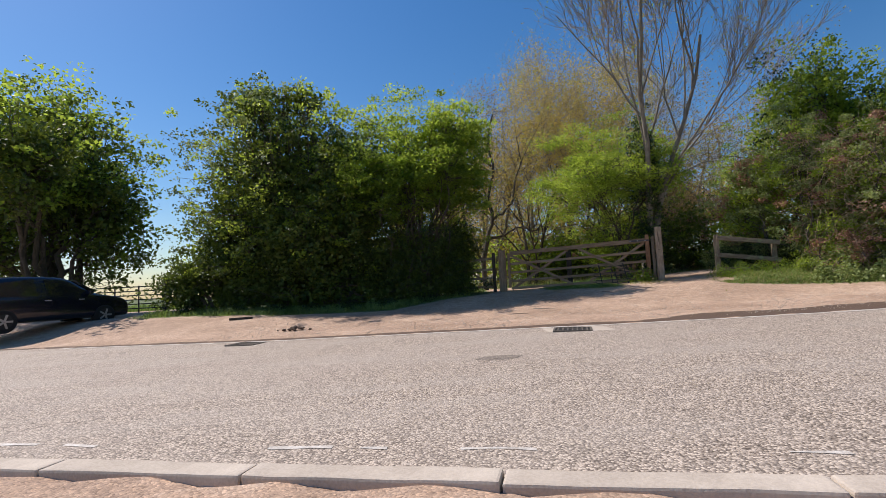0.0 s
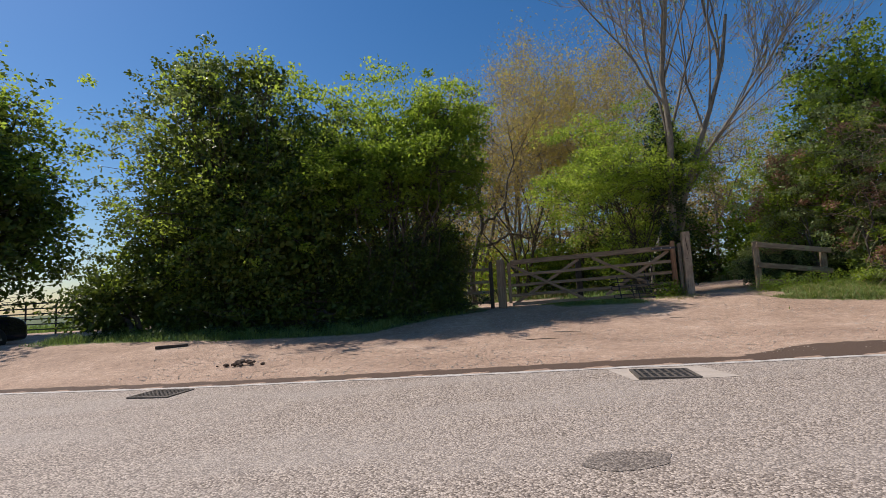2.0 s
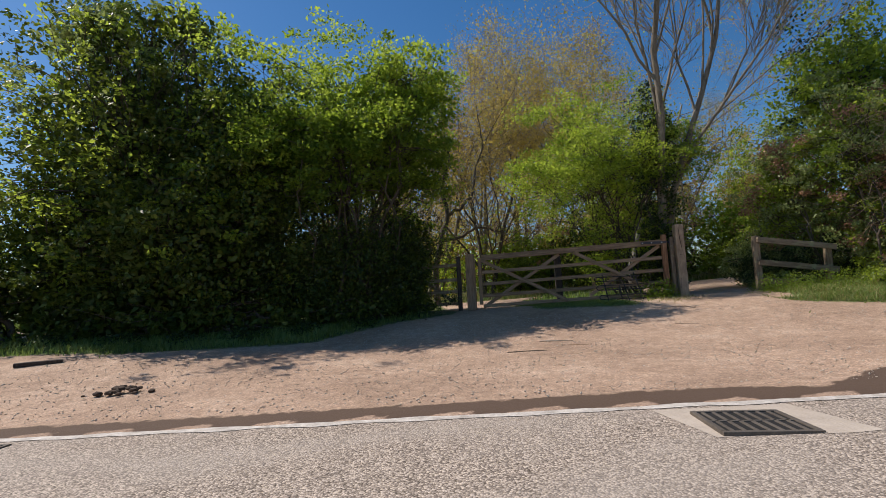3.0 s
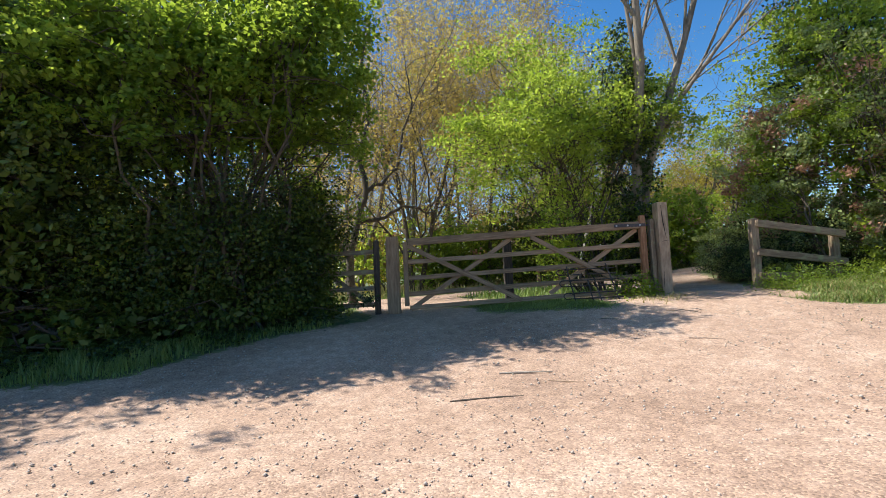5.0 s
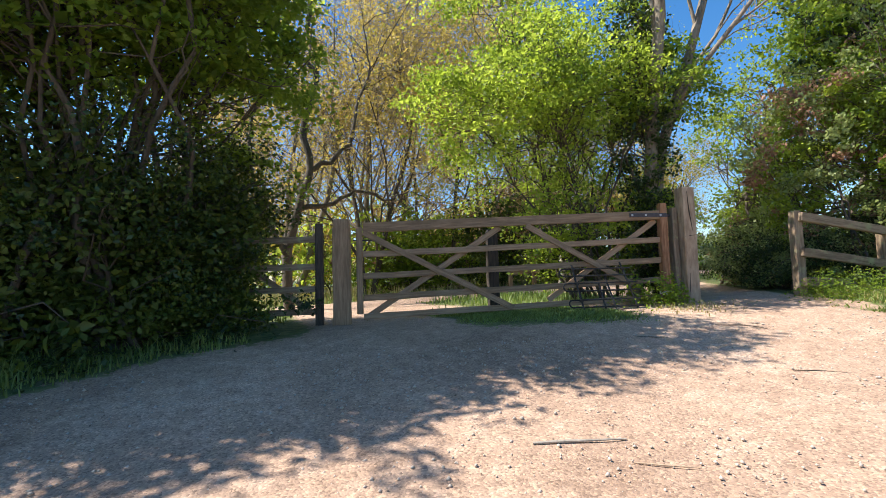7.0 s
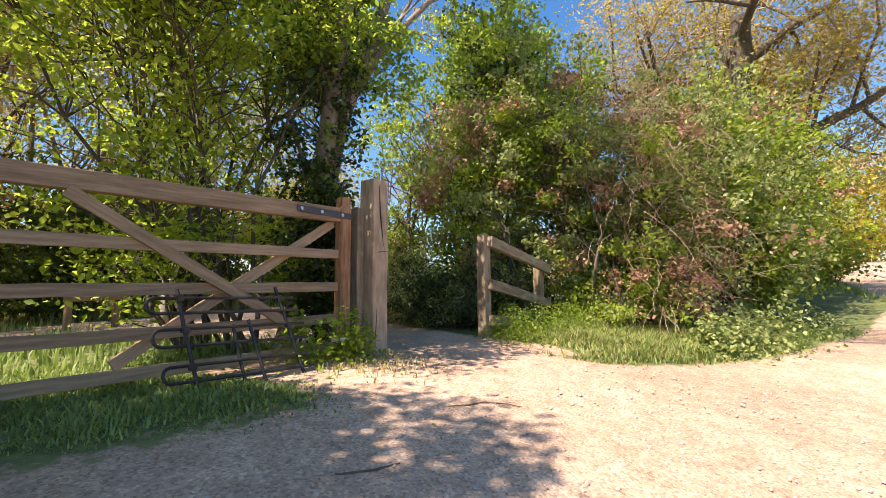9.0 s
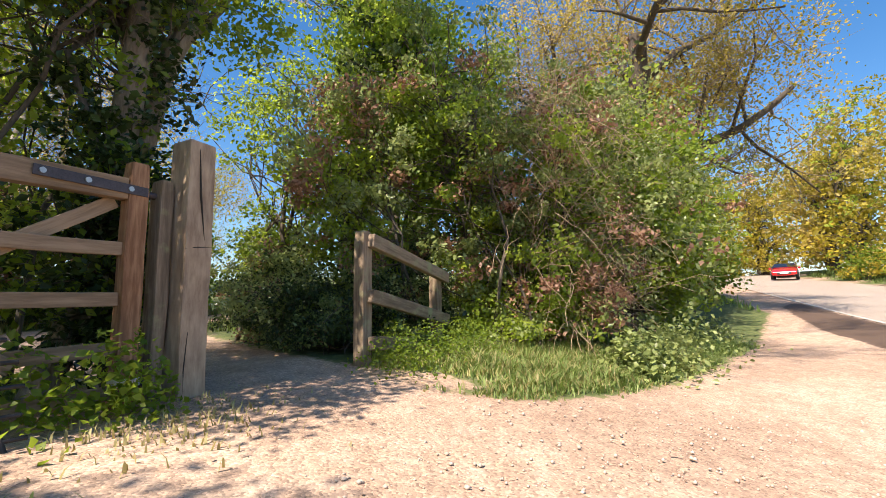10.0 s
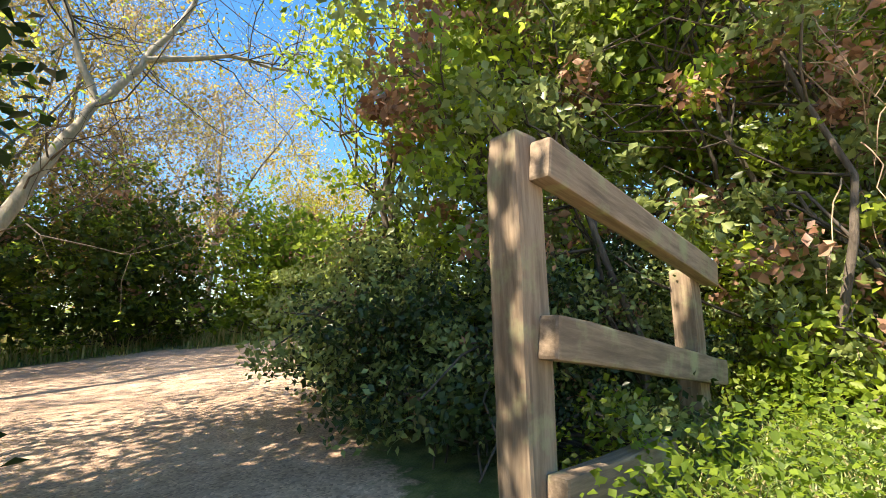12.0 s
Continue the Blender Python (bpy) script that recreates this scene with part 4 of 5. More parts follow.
crooked("leaning_tree", "slender pale-barked tree leaning over the path", 8.75, 20.2,
        ((-0.25, 0, -0.1), (-0.1, 0, 0.9), (0.25, 0.1, 1.8), (0.65, 0.25, 2.6), (1.15, 0.4, 3.5), (1.75, 0.5, 4.5), (2.3, 0.4, 5.6), (2.7, 0.2, 7.0)),
        ((4, ((0.9, 0.8, 4.8), (0.6, 1.0, 6.2))), (5, ((2.7, 0.0, 4.9), (3.9, -0.6, 5.0)))), 0.10, BARK_PALE, FRESH)
crooked("crooked_tree", "thin crooked dark-stemmed tree behind the maple", 2.0, 21.2,
        ((-0.2, 0, -0.1), (-0.3, 0, 1.2), (0.0, 0, 2.3), (0.25, 0, 3.2), (0.1, 0, 4.4), (0.45, 0, 5.6), (0.2, 0.1, 6.8), (0.5, 0.1, 8.2)),
        ((3, ((0.8, 0, 3.5), (1.25, 0, 4.1), (1.35, 0, 4.9), (1.75, 0, 5.8), (1.6, 0, 7.0))), (2, ((0.7, -0.1, 2.4), (1.3, -0.1, 2.8), (2.1, -0.1, 2.6), (2.7, 0, 2.9))), (1, ((-0.9, 0, 2.4), (-1.1, 0, 3.8), (-0.8, 0, 5.2))), (5, ((-0.3, 0.2, 6.3), (-0.5, 0.2, 7.6)))), 0.12, BARK, FRESH, 14, 43, 2)

# woodland behind: oaks in young leaf and bare trees
WOOD_TREES = ((5.0, 25.3, 10.5, GOLD, 2), (2.4, 26.8, 11.0, GOLD, 2), (5.6, 29.0, 14.0, GOLD, 2), (7.4, 25.0, 11.5, GOLD, 1), (10.2, 27.0, 14.0, GOLD, 1), (3.6, 31.0, 15.0, TAN, 2), (8.2, 30.5, 15.0, GOLD, 1), (12.4, 29.0, 14.5, TAN, 2), (17.6, 29.5, 14.0, GOLD, 1), (9.5, 36.0, 17.0, TAN, 1), (3.2, 38.0, 13.5, TAN, 2),
              (14.6, 44.6, 17.0, GOLD, 1), (21.0, 27.5, 7.0, YELLOW, 2), (22.0, 40.0, 16.0, TAN, 1), (-1.0, 46.0, 13.0, GOLD, 2), (27.0, 33.0, 8.5, GOLD, 1), (30.0, 22.0, 12.0, TAN, 2), (13.5, 26.6, 8.0, TAN, 1))
for i, (x, y, h, mat, stems) in enumerate(WOOD_TREES):
    close = y < 32
    bare("oak_tree", "oak in thin golden young leaf in the wood", (x, y, G(x, y)), h, 0.75, 60 + i, BARK_ASH if i % 3 else BARK, 0.12 if close else 0.2, stems, 4, leaf_mats=(("foliage", mat, 0.8 if close else 0.45), ("green_foliage", FRESH, 0.03)), leaf=0.10 if close else 0.22, per=4 if close else 3, fork=0.16, kids=(5, 7) if close and stems == 1 else (4, 6), per_tip=0.32, twig_r=0.007)
for i, (x, y) in enumerate(((3.5, 26.5), (9.0, 29.5), (1.0, 32.0), (13.0, 35.0), (-4.0, 33.0), (6.0, 40.0))):
    grow("understorey_bush", "light green shrub in the wood", "bush", (x, y, G(x, y)), 3, [((x, y, G(x, y) + 1.5), (2.6, 1.8, 1.8), 120)],
         (("foliage", FRESH, 0.5), ("golden_foliage", YELLOW, 0.5)), leaf=0.13, per_clump=26, clump=0.55, trunk_r=0.03, gap=0.15, seed=80 + i)

rngw = random.Random(8)
for i in range(16):
    x = -14 + i * 4.2 + rngw.uniform(-1, 1)
    y = 58 - abs(i - 5) * 0.8 + rngw.uniform(-3, 3)
    z, h, r = G(x, y), rngw.uniform(8, 13), rngw.uniform(3.2, 4.4)
    grow("wood_edge_tree", "far tree in thin brown and gold spring leaf", "tree", (x, y, z), 2, [((x, y, z + h * 0.5), (r, r * 0.8, h * 0.5), 170)],
         (("foliage", GOLD, 0.5), ("green_foliage", FRESH, 0.2), ("brown_foliage", RUST, 0.3)), leaf=0.28, per_clump=18, clump=0.9, trunk_r=0.14, gap=0.1, seed=200 + i)

# along the lane to the right
bare("old_oak", "spreading oak with dark crooked limbs and golden leaf", (19.4, 9.4, G(19.4, 9.4)), 14.5, 0.95, 57, BARK, 0.80, 1, 4, leaf_mats=(("foliage", GOLD, 0.40), ("green_foliage", YELLOW, 0.15)), leaf=0.11, per=8, fork=0.40, kids=(7, 9), per_tip=0.3, up=0.35)
for i, (x, y, h, r, m1, m2) in enumerate(((33.0, 6.0, 10.0, 3.8, GOLD, YELLOW), (41.0, 4.5, 11.0, 4.5, YELLOW, GOLD), (52.0, 1.0, 12.0, 5.0, GOLD, YELLOW), (60.0, -6.0, 13.0, 5.5, YELLOW, FRESH), (36.0, -10.5, 13.0, 4.5, YELLOW, GOLD), (45.0, -12.0, 14.0, 5.0, YELLOW, FRESH), (56.0, -16.0, 14.0, 5.5, GOLD, FRESH), (27.0, 8.5, 7.0, 2.8, FRESH, GOLD), (70.0, -12, 15.0, 7.0, YELLOW, FRESH), (50.0, -12.5, 12.0, 4.5, GOLD, YELLOW), (63.0, -13.0, 13.0, 5.0, YELLOW, GOLD), (78.0, -20.0, 15.0, 7.0, GOLD, FRESH), (85.0, -6.0, 16.0, 8.0, YELLOW, FRESH))):
    z = G(x, y)
    grow("lane_tree", "tree in golden spring leaf beside the lane", "tree", (x, y, z), 2, [((x, y, z + h * 0.58), (r, r * 0.85, h * 0.42), 200), ((x - 1.2, y + 0.5, z + h * 0.2), (r * 0.9, r * 0.8, h * 0.24), 110)],
         (("foliage", m1, 0.6), ("young_bright_foliage", m2, 0.4)), leaf=0.20 if x < 43 else 0.33, per_clump=30 if x < 43 else 14, clump=0.7, trunk_r=0.2, gap=0.05, crisp=1.0, seed=100 + i)
for i, (x, y) in enumerate(((31.0, -6.4), (38.0, -8.2), (27.5, 5.0), (35.0, 4.2), (44.0, 2.2))):
    z = G(x, y)
    grow("lane_hedge", "low green hedge bank beside the lane", "bush", (x, y, z), 3, [((x, y, z + 1.0), (3.2, 1.3, 1.3), 120)],
         (("foliage", MAPLE, 0.5), ("young_bright_foliage", YELLOW, 0.5)), leaf=0.14, per_clump=30, clump=0.5, trunk_r=0.03, gap=0.0, seed=120 + i)


# ---- cars ----
def car(name, label, at_, turn, L, W, H, paint, profile, glass_from, wheels, radius):
    """A car with its nose to +x. profile: (x, z) of the roofline from tail to nose, in parts of length and height."""
    top = thing(name, label, "car", at_, turn)
    bm = bmesh.new()
    rings = []
    for fx, fz in profile:
        x, z = fx * L - L / 2, fz * H
        narrow = 1 - 0.10 * max(0, abs(fx - 0.5) * 2 - 0.6) / 0.4
        waist = min(z, H * 0.60)
        sec = [(-W / 2 * narrow * 0.94, 0.22), (-W / 2 * narrow, 0.36), (-W / 2 * narrow, waist * 0.92), (-W / 2 * narrow * 0.97, waist)]
        if z > waist + 0.02:
            sec += [(-W / 2 * narrow * 0.80, z * 0.97), (-W / 2 * narrow * 0.66, z)]
        else:
            sec += [(-W / 2 * narrow * 0.93, z + 0.004), (-W / 2 * narrow * 0.6, z + 0.012)]
        sec = sec + [(-y, zz) for y, zz in sec[::-1]]
        rings.append([bm.verts.new((x, y, zz)) for y, zz in sec])
    for a, b in zip(rings, rings[1:]):
        for k in range(len(a) - 1):
            bm.faces.new((a[k], a[k + 1], b[k + 1], b[k]))
        bm.faces.new((a[-1], a[0], b[0], b[-1]))
    bm.faces.new(rings[0])
    bm.faces.new(rings[-1][::-1])
    bmesh.ops.recalc_face_normals(bm, faces=bm.faces)
    body = part("body", bm, paint, top, "", True)
    mod = body.modifiers.new("round", "SUBSURF")
    mod.levels = mod.render_levels = 2
    roof = [(fx * L - L / 2, fz * H) for fx, fz in profile]
    g0, g1 = glass_from
    cabin = [p for p in roof if g0 * L - L / 2 <= p[0] <= g1 * L - L / 2]
    for s in (-1, 1):
        for a, b, nm in ((0.04, 0.47, "rear_window"), (0.53, 0.94, "front_window")):
            x0, x1 = cabin[0][0] + (cabin[-1][0] - cabin[0][0]) * a, cabin[0][0] + (cabin[-1][0] - cabin[0][0]) * b
            zt = lambda x: float(np.interp(x, [p[0] for p in roof], [p[1] for p in roof]))
            bm = bmesh.new()
            quad = [(x0 + 0.05, H * 0.62), (x1, H * 0.62), (x1 - 0.05, max(H * 0.64, zt(x1) * 0.935)), (x0 + 0.02, max(H * 0.64, zt(x0) * 0.92))]
            vs = [bm.verts.new((x, s * (W / 2 * (0.972 - 0.16 * (z - H * 0.6) / (H * 0.37))), z)) for x, z in quad]
            fce = bm.faces.new(vs)
            ext = bmesh.ops.extrude_face_region(bm, geom=[fce])
            bmesh.ops.translate(bm, vec=(0, -s * 0.06, 0), verts=[e for e in ext["geom"] if isinstance(e, bmesh.types.BMVert)])
            bmesh.ops.recalc_face_normals(bm, faces=bm.faces)
            part(nm, bm, CAR_GLASS, top)
        part("mirror", box((0.12, 0.18, 0.13), (cabin[-1][0] - 0.25, s * (W / 2 + 0.07), H * 0.66), 0.03), paint, top)
        for fx in (0.43, 0.64):
            part("door_handle", box((0.17, 0.03, 0.03), (fx * L - L / 2, s * (W / 2 + 0.008), H * 0.53), 0.01), ALLOY, top)
        nose = roof[-1]
        part("headlight", box((0.28, 0.36, 0.15), (L / 2 - 0.20, s * (W / 2 - 0.30), nose[1] * 0.96 + 0.06), 0.04), LAMP_GLASS, top)
        part("tail_lamp", box((0.10, 0.2, 0.28), (-L / 2 + 0.09, s * (W / 2 - 0.18), H * 0.52), 0.03), TAIL, top)
        for wx in wheels:
            w = join(rod([(0, -0.105, 0), (0, -0.09, 0), (0, 0.09, 0), (0, 0.105, 0)], [radius * 0.93, radius, radius, radius * 0.93], 28))
            tyre = part("wheel", w, RUBBER, top)
            tyre.matrix_basis = pose(wx * L - L / 2, s * (W / 2 - 0.09), radius)
            part("rim", rod([(0, s * 0.09, 0), (0, s * 0.114, 0)], [radius * 0.66, radius * 0.62], 20), BLACK_PLASTIC, tyre)
            for k in range(5):
                a = k * math.tau / 5
                part("spoke", box((radius * 0.6, 0.02, radius * 0.17), (radius * 0.33, s * 0.118, 0), 0.006, pose(0, 0, 0, 0, math.degrees(a), 0)), ALLOY, tyre)
    # windscreen
    tops = [p for p in cabin if p[1] > H * 0.9]
    a, b = tops[-1], cabin[-1]
    bm = bmesh.new()
    vs = [bm.verts.new(c) for c in ((a[0] + 0.09, -W * 0.36, a[1] - 0.03), (b[0] + 0.05, -W * 0.42, b[1] + 0.035), (b[0] + 0.05, W * 0.42, b[1] + 0.035), (a[0] + 0.09, W * 0.36, a[1] - 0.03))]
    fce = bm.faces.new(vs)
    ext = bmesh.ops.extrude_face_region(bm, geom=[fce])
    bmesh.ops.translate(bm, vec=(-0.05, 0, -0.05), verts=[e for e in ext["geom"] if isinstance(e, bmesh.types.BMVert)])
    bmesh.ops.recalc_face_normals(bm, faces=bm.faces)
    part("windscreen", bm, CAR_GLASS, top)
    part("grille", box((0.06, W * 0.5, 0.16), (L / 2 - 0.02, 0, 0.40), 0.02), BLACK_PLASTIC, top)
    part("number_plate", box((0.03, 0.52, 0.11), (L / 2 + 0.025, 0, 0.42), 0.004), PLATE, top)
    return top


car("parked_car", "dark navy estate car parked in the tree's shade", (-12.55, 14.3, 0.16), 69, 4.4, 1.78, 1.62, NAVY,
    ((0.0, 0.36), (0.012, 0.62), (0.05, 0.86), (0.13, 0.97), (0.30, 1.0), (0.50, 0.99), (0.60, 0.94), (0.74, 0.66), (0.80, 0.62), (0.93, 0.55), (0.985, 0.46), (1.0, 0.32)), (0.04, 0.76), (0.19, 0.80), 0.32)
car("red_car", "small red coupe on the lane with headlights facing", (46.0, -7.1, float(road_z(46.0))), 153, 4.1, 1.75, 1.36, RED,
    ((0.0, 0.42), (0.012, 0.66), (0.08, 0.74), (0.22, 0.92), (0.38, 1.0), (0.50, 0.98), (0.68, 0.68), (0.76, 0.63), (0.92, 0.53), (0.985, 0.44), (1.0, 0.3)), (0.10, 0.70), (0.18, 0.81), 0.32)


def metal_gate():
    top = thing("metal_gate", "dark metal field gate beyond the parked car", "gate", (-13.2, 21.6, G(-13.2, 21.6)), 175)
    for k in range(6):
        part("bar", rod([(0, 0, 0.2 + 0.2 * k), (3.6, 0, 0.2 + 0.2 * k)], 0.025, 6), BLACK_IRON, top)
    for x in (0, 1.2, 2.4, 3.6):
        part("upright", rod([(x, 0, 0.0), (x, 0, 1.25)], 0.03, 6), BLACK_IRON, top)
    part("gate_post", box((0.16, 0.16, 1.5), (-0.16, 0, 0.75), 0.01), WOOD_DARK, top)


metal_gate()


# ---- grass, litter and small things ----
def blades(name, label, region, count, height, material, seed, base_lean=0.35, width=0.007, clumps=0):
    """Grass as one object: region(rng, n) gives plan places."""
    rng = np.random.default_rng(seed)
    xy = region(rng, count)
    n = len(xy)
    z = ground_z(xy[:, 0], xy[:, 1]) - 0.01
    b = np.stack((xy[:, 0], xy[:, 1], z), 1)
    a = rng.uniform(0, math.tau, n)
    side = np.stack((np.cos(a), np.sin(a), np.zeros(n)), 1)
    out = np.stack((-np.sin(a), np.cos(a), np.zeros(n)), 1)
    tall = np.array([noise.noise(Vector((p, q, 5.0)) * 2.2) for p, q in xy])
    h = height * rng.uniform(0.35, 1.3, (n, 1)) * (1 + 0.8 * tall)[:, None] * (0.45 + 0.55 * ease(0.5, 1.0, turf_mask(xy[:, 0], xy[:, 1])))[:, None]
    lean = base_lean * rng.uniform(0.1, 1.2, (n, 1))
    w = width * rng.uniform(0.6, 1.4, (n, 1))
    up = np.array((0, 0, 1.0))
    mid = b + up * h * 0.6 + out * h * lean * 0.3
    tip = b + up * h * 0.95 + out * h * lean
    v = np.stack((b - side * w, b + side * w, mid + side * w * 0.7, mid - side * w * 0.7, tip), 1).reshape(-1, 3)
    q = np.arange(n)[:, None] * 5
    f = np.stack((q + (0, 1, 2), q + (0, 2, 3), q + (3, 2, 4)), 1).reshape(-1, 3)
    ob = mesh_object(name, raw_mesh(name, v, f), material)
    return tagged(ob, label, "grass", "", "stuff")


def by_mask(x0, x1, y0, y1, keep):
    def region(rng, n):
        x, y = rng.uniform(x0, x1, n * 3), rng.uniform(y0, y1, n * 3)
        patchy = np.array([noise.noise(Vector((p, q, 3.0)) * 1.6) + 0.6 * noise.noise(Vector((p, q, 9.0)) * 5.0) for p, q in zip(x, y)]) * 0.30
        ok = (turf_mask(x, y) + patchy + rng.normal(size=n * 3) * 0.12 > 0.6) & keep(x, y)
        return np.stack((x[ok], y[ok]), 1)[:n]
    return region


gate_line = lambda x: 15.29 - 0.294 * (x - 6.68)
blades("verge_grass", "fresh green grass on the verge", by_mask(7.0, 13.5, 8.8, 14.4, lambda x, y: True), 44000, 0.12, GRASS, 1, 1.3)
blades("verge_grass", "dry straw mixed into the verge grass", by_mask(7.0, 11.5, 10.6, 14.3, lambda x, y: True), 9000, 0.12, HAY, 2, 1.1)
blades("gate_grass", "ragged grass under the gate", by_mask(2.0, 7.2, 13.6, 17.8, lambda x, y: np.abs(y - gate_line(x)) < 1.7), 20000, 0.06, GRASS, 3, 1.0)
blades("gate_grass", "thin straw round the gate post", lambda rng, n: np.stack((rng.normal(6.55, 0.35, n), rng.normal(14.75, 0.25, n)), 1), 600, 0.11, HAY, 4, 0.9)
blades("bush_grass", "rough grass and weeds at the hawthorn's foot", by_mask(-10.5, 0.8, 13.6, 16.0, lambda x, y: True), 12000, 0.17, GRASS, 5, 0.8)
blades("field_grass", "long grass behind the gate", by_mask(0, 18, 15.5, 30, lambda x, y: (y > gate_line(x) + 0.9) & ((x > 12) | (y > 22) | (x < 7.6))), 22000, 0.17, GRASS, 6, 0.5, 0.012)
blades("field_grass", "bleached grass in the clearing", by_mask(0, 18, 22, 34, lambda x, y: True), 12000, 0.34, HAY, 7, 0.5, 0.014)
blades("far_verge", "green bank beside the lane", by_mask(20, 50, -14, 6, lambda x, y: True), 10000, 0.32, GRASS, 8, 0.5, 0.025)
blades("drive_grass", "grass beside the parked car's track", by_mask(-24, -9, 20, 30, lambda x, y: True), 9000, 0.3, GRASS, 9, 0.5, 0.02)


def weeds(name, label, spots, mat, leaf, count, seed, height=0.25):
    rng = np.random.default_rng(seed)
    pts = []
    for x, y, r in spots:
        p = rng.normal(size=(count, 3)) * (r * 0.5, r * 0.5, 0)
        p[:, 0] += x
        p[:, 1] += y
        p[:, 2] = ground_z(p[:, 0], p[:, 1]) + rng.uniform(0.02, height, count) * np.exp(-(((p[:, 0] - x) ** 2 + (p[:, 1] - y) ** 2) / (r * r)))
        pts.append(p)
    v, f = leaves(np.concatenate(pts), leaf, rng, 1.4, 0.8)
    tagged(mesh_object(name, raw_mesh(name, v, f), mat), label, "weeds", "", "stuff")


weeds("nettles", "nettles and docks at the gate post's foot", ((6.35, 15.10, 0.28), (6.55, 15.05, 0.2), (6.1, 15.35, 0.3)), MAPLE, 0.05, 320, 1, 0.5)
weeds("docks", "broad pale weeds along the verge", ((10.0, 11.5, 0.45), (10.6, 11.2, 0.5), (11.3, 10.9, 0.5), (12.2, 10.4, 0.6), (13.2, 9.8, 0.6), (9.6, 11.8, 0.3)), BRAMBLE, 0.07, 480, 2, 0.5)
weeds("cleavers", "small grey-green weeds at the fence's foot", ((8.3, 14.0, 0.35), (8.8, 13.8, 0.4), (9.3, 13.6, 0.45), (9.0, 14.25, 0.3), (9.8, 13.5, 0.4)), MAPLE, 0.032, 700, 4, 0.45)
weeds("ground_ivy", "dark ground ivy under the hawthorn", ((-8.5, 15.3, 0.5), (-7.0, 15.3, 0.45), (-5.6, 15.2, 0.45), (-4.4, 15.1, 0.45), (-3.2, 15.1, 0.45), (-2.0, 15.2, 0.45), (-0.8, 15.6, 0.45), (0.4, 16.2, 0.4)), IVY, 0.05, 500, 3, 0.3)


def dead_stems():
    rng = np.random.default_rng(77)
    top = thing("dead_brambles", "arching dead bramble stems tangled in the thicket", "bramble", (10.0, 13.0, G(10.0, 13.0)))
    lines = []
    for _ in range(900):
        a = np.array((rng.uniform(0.3, 2.6), 0, rng.uniform(0.2, 3.8)))
        a[1] = -0.55 * a[0] + rng.normal() * 0.35 - 0.1
        e = a + rng.normal(size=3) * (0.6, 0.45, 0.5) + (0, -0.15, -0.1)
        lines.append((wander(a, e, 7, rng, 0.06, 0.10), np.linspace(0.005, 0.002, 7)))
    for line in lines[:60]:
        v, f = tubes([line], 4)
        mesh_object("stem", raw_mesh("stem", v, f), STRAW, top)
    v, f = tubes(lines[60:], 4)
    mesh_object("stem_tangle", raw_mesh("stem_tangle", v, f), STRAW, top, "", "stuff")


dead_stems()


def stick(label, pts, r=0.012, material=None):
    p = [Vector((x, y, G(x, y) + 0.004 + h * 0.3)) for x, y, h in pts]
    top = thing("stick", label, "stick", p[0])
    part("twig", rod([q - p[0] for q in p], [r * 0.7] + [r] * (len(p) - 2) + [r * 0.5], 6), material or STRAW, top)


stick("dry dark stick lying on the trodden soil", ((1.54, 11.95, 0.0), (1.68, 11.91, 0.012), (1.8, 11.885, 0.004), (2.0, 11.83, 0.012), (2.19, 11.77, 0.0)), 0.010, BARK)
stick("pale dry stick on the trodden soil", ((2.28, 12.5, 0.0), (2.45, 12.43, 0.01), (2.8, 12.29, 0.0)), 0.011, BARK_PALE)
stick("thin twig on the trodden soil", ((2.62, 12.06, 0), (2.75, 11.95, 0.005), (2.87, 11.86, 0)), 0.006)
stick("thin bent twig on the trodden soil", ((2.35, 11.45, 0), (2.41, 11.3, 0.004), (2.42, 11.1, 0)), 0.004)
stick("dark crooked twig in front of the path", ((5.72, 13.82, 0), (5.82, 13.71, 0.010), (5.93, 13.65, 0.016), (6.0, 13.5, 0.012), (6.01, 13.41, 0)), 0.005, BARK)
stick("broken twig on the soil before the gate", ((4.6, 13.9, 0), (4.72, 13.78, 0.01), (4.85, 13.72, 0)), 0.007, BARK)
stick("thin twig on the soil before the gate", ((4.9, 12.55, 0), (5.05, 12.45, 0.006), (5.2, 12.3, 0)), 0.006, BARK)


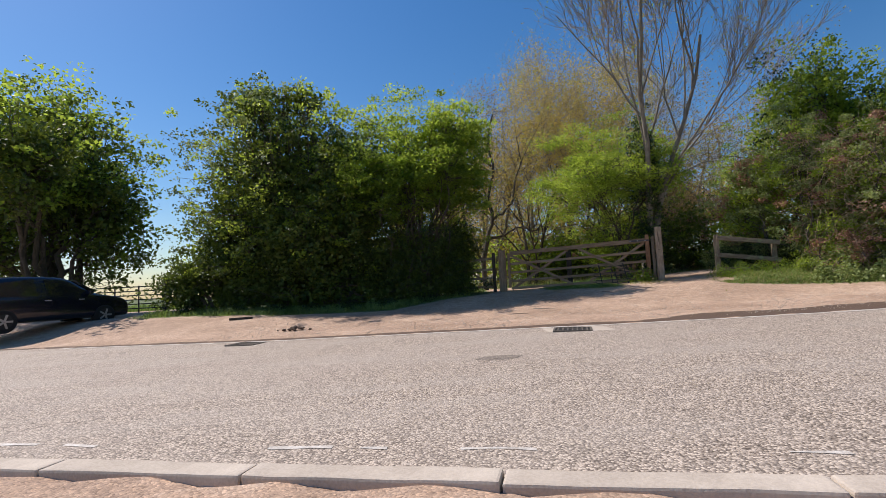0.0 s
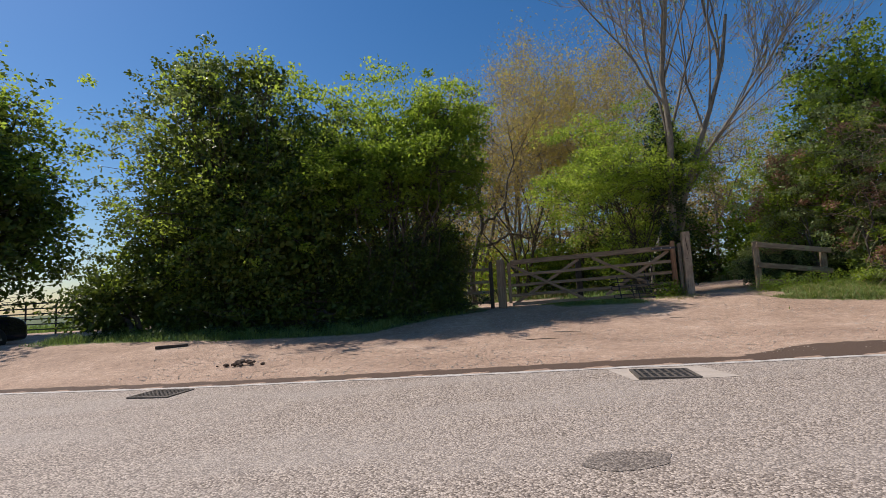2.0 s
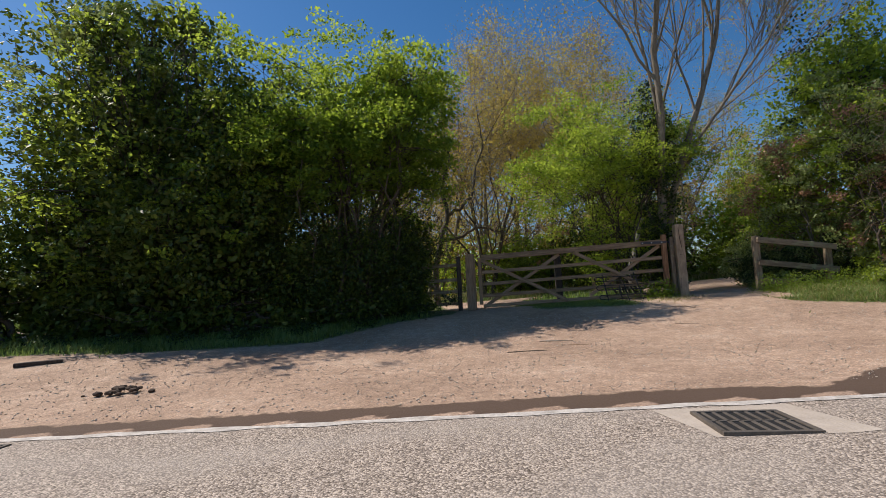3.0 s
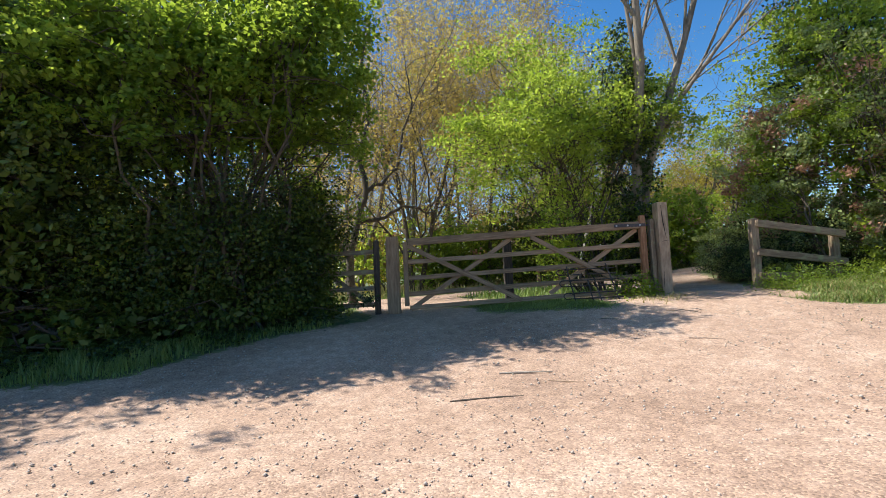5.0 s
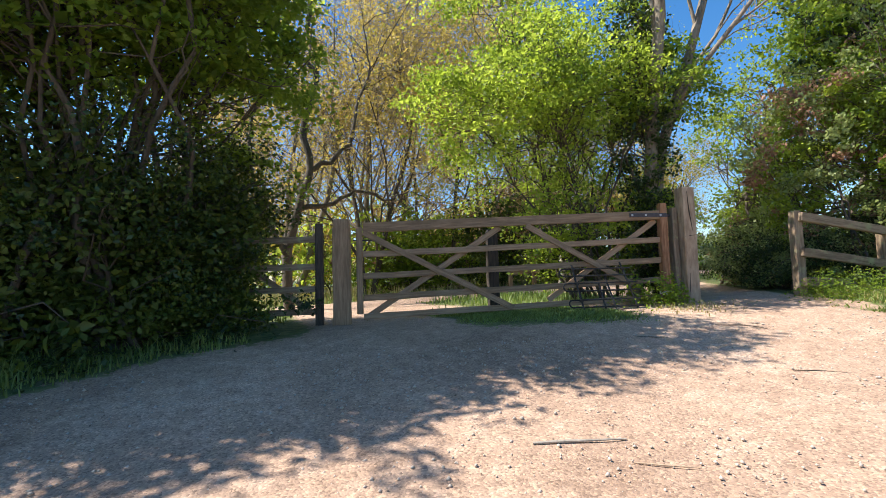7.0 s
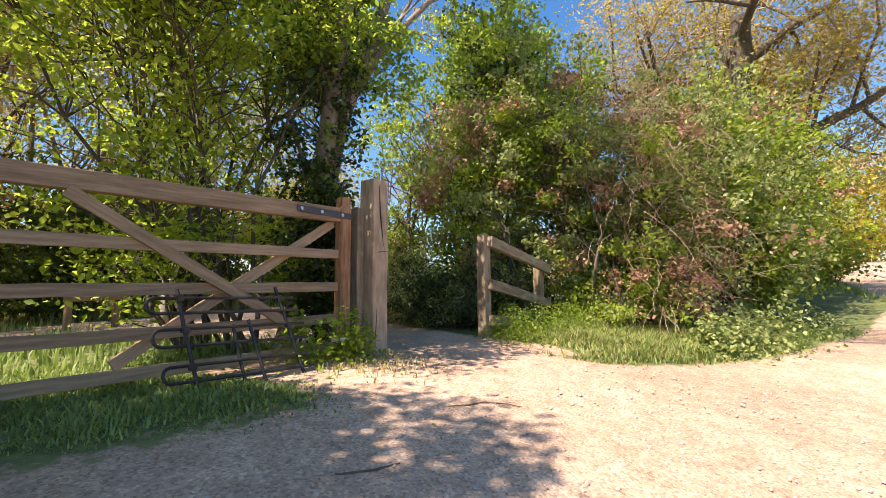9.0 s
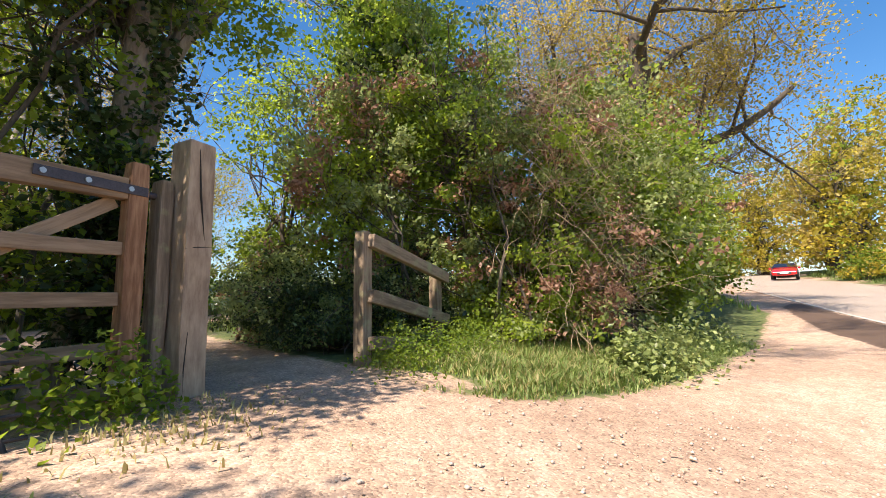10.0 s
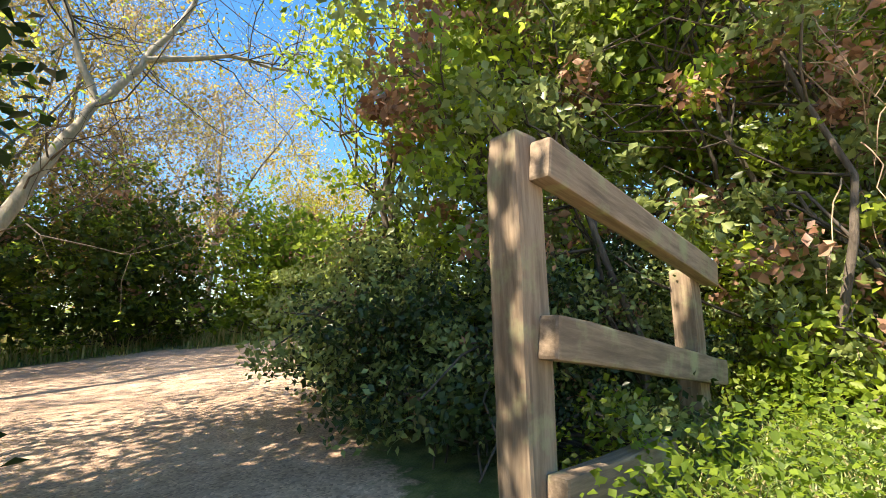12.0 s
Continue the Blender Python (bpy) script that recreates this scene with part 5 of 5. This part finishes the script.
def muck():
    rng = random.Random(3)
    top = thing("dung_heap", "small dark heap of trampled dung", "dung", (-3.72, 11.36, G(-3.72, 11.36)))
    for k in range(26):
        a, r = rng.uniform(0, math.tau), abs(rng.gauss(0, 0.2))
        bm = bmesh.new()
        bmesh.ops.create_icosphere(bm, subdivisions=2, radius=rng.uniform(0.02, 0.055))
        for v in bm.verts:
            v.co *= 1 + 0.35 * noise.noise(v.co * 30 + Vector((k, 0, 0)))
            v.co.z *= 0.6
        bmesh.ops.translate(bm, vec=(r * 1.3 * math.cos(a), r * 0.7 * math.sin(a), 0.02 + max(0, 0.06 - r * 0.25)), verts=bm.verts)
        part("clod", bm, MUCK, top)


muck()


def board():
    top = thing("timber_board", "dark weathered timber board lying at the bush's edge", "board", (-5.96, 13.35, G(-5.96, 13.35)), 27)
    part("plank", box((0.62, 0.15, 0.06), (0, 0, 0.03), 0.012, None, 0.01, 6, 3), WOOD_DARK, top)


board()


def stones(name, label, n, small, large, material, seed):
    """Loose bits on the trodden soil."""
    rng = np.random.default_rng(seed)
    x = rng.uniform(-6, 9, n)
    y = FAR + SLOPE * x + rng.uniform(0.5, 6.5, n)
    ok = turf_mask(x, y) < 0.3
    x, y = x[ok], y[ok]
    s = small + (large - small) * rng.random(len(x)) ** 3
    c = np.stack((x, y, ground_z(x, y) + s * 0.3), 1)
    d = np.array(((1, 0, 0), (-1, 0, 0), (0, 1, 0), (0, -1, 0), (0, 0, 0.8), (0, 0, -0.8)), float)
    v = (c[:, None] + d[None] * s[:, None, None] * rng.uniform(0.6, 1.3, (len(x), 6, 1))).reshape(-1, 3)
    tri = np.array(((0, 2, 4), (2, 1, 4), (1, 3, 4), (3, 0, 4), (2, 0, 5), (1, 2, 5), (3, 1, 5), (0, 3, 5)))
    f = (np.arange(len(x))[:, None, None] * 6 + tri[None]).reshape(-1, 3)
    tagged(mesh_object(name, raw_mesh(name, v, f), material), label, "stones", "", "stuff")


stones("loose_stones", "scattered small pale stones on the trodden soil", 14000, 0.004, 0.017, KERB, 9)
stones("soil_crumbs", "dark crumbs and bits of twig on the trodden soil", 2600, 0.003, 0.010, CRUMB, 10)


# ---- repeats that belong together ----
GROUPS = {"oak_tree": "oaks of the wood", "understorey_bush": "shrubs of the wood", "wood_edge_tree": "trees at the far edge of the wood", "hedge_bush": "shrubs along the track", "lane_tree": "trees beside the lane",
          "lane_hedge": "hedge beside the lane", "gate_post": "posts of the gateway", "stick": "sticks on the soil", "drain_grate": "grates in the lane"}
for ob in list(scene.objects):
    key = ob.name.split(".")[0]
    if not ob.parent and key in GROUPS:
        tagged(ob, "", "", GROUPS[key])
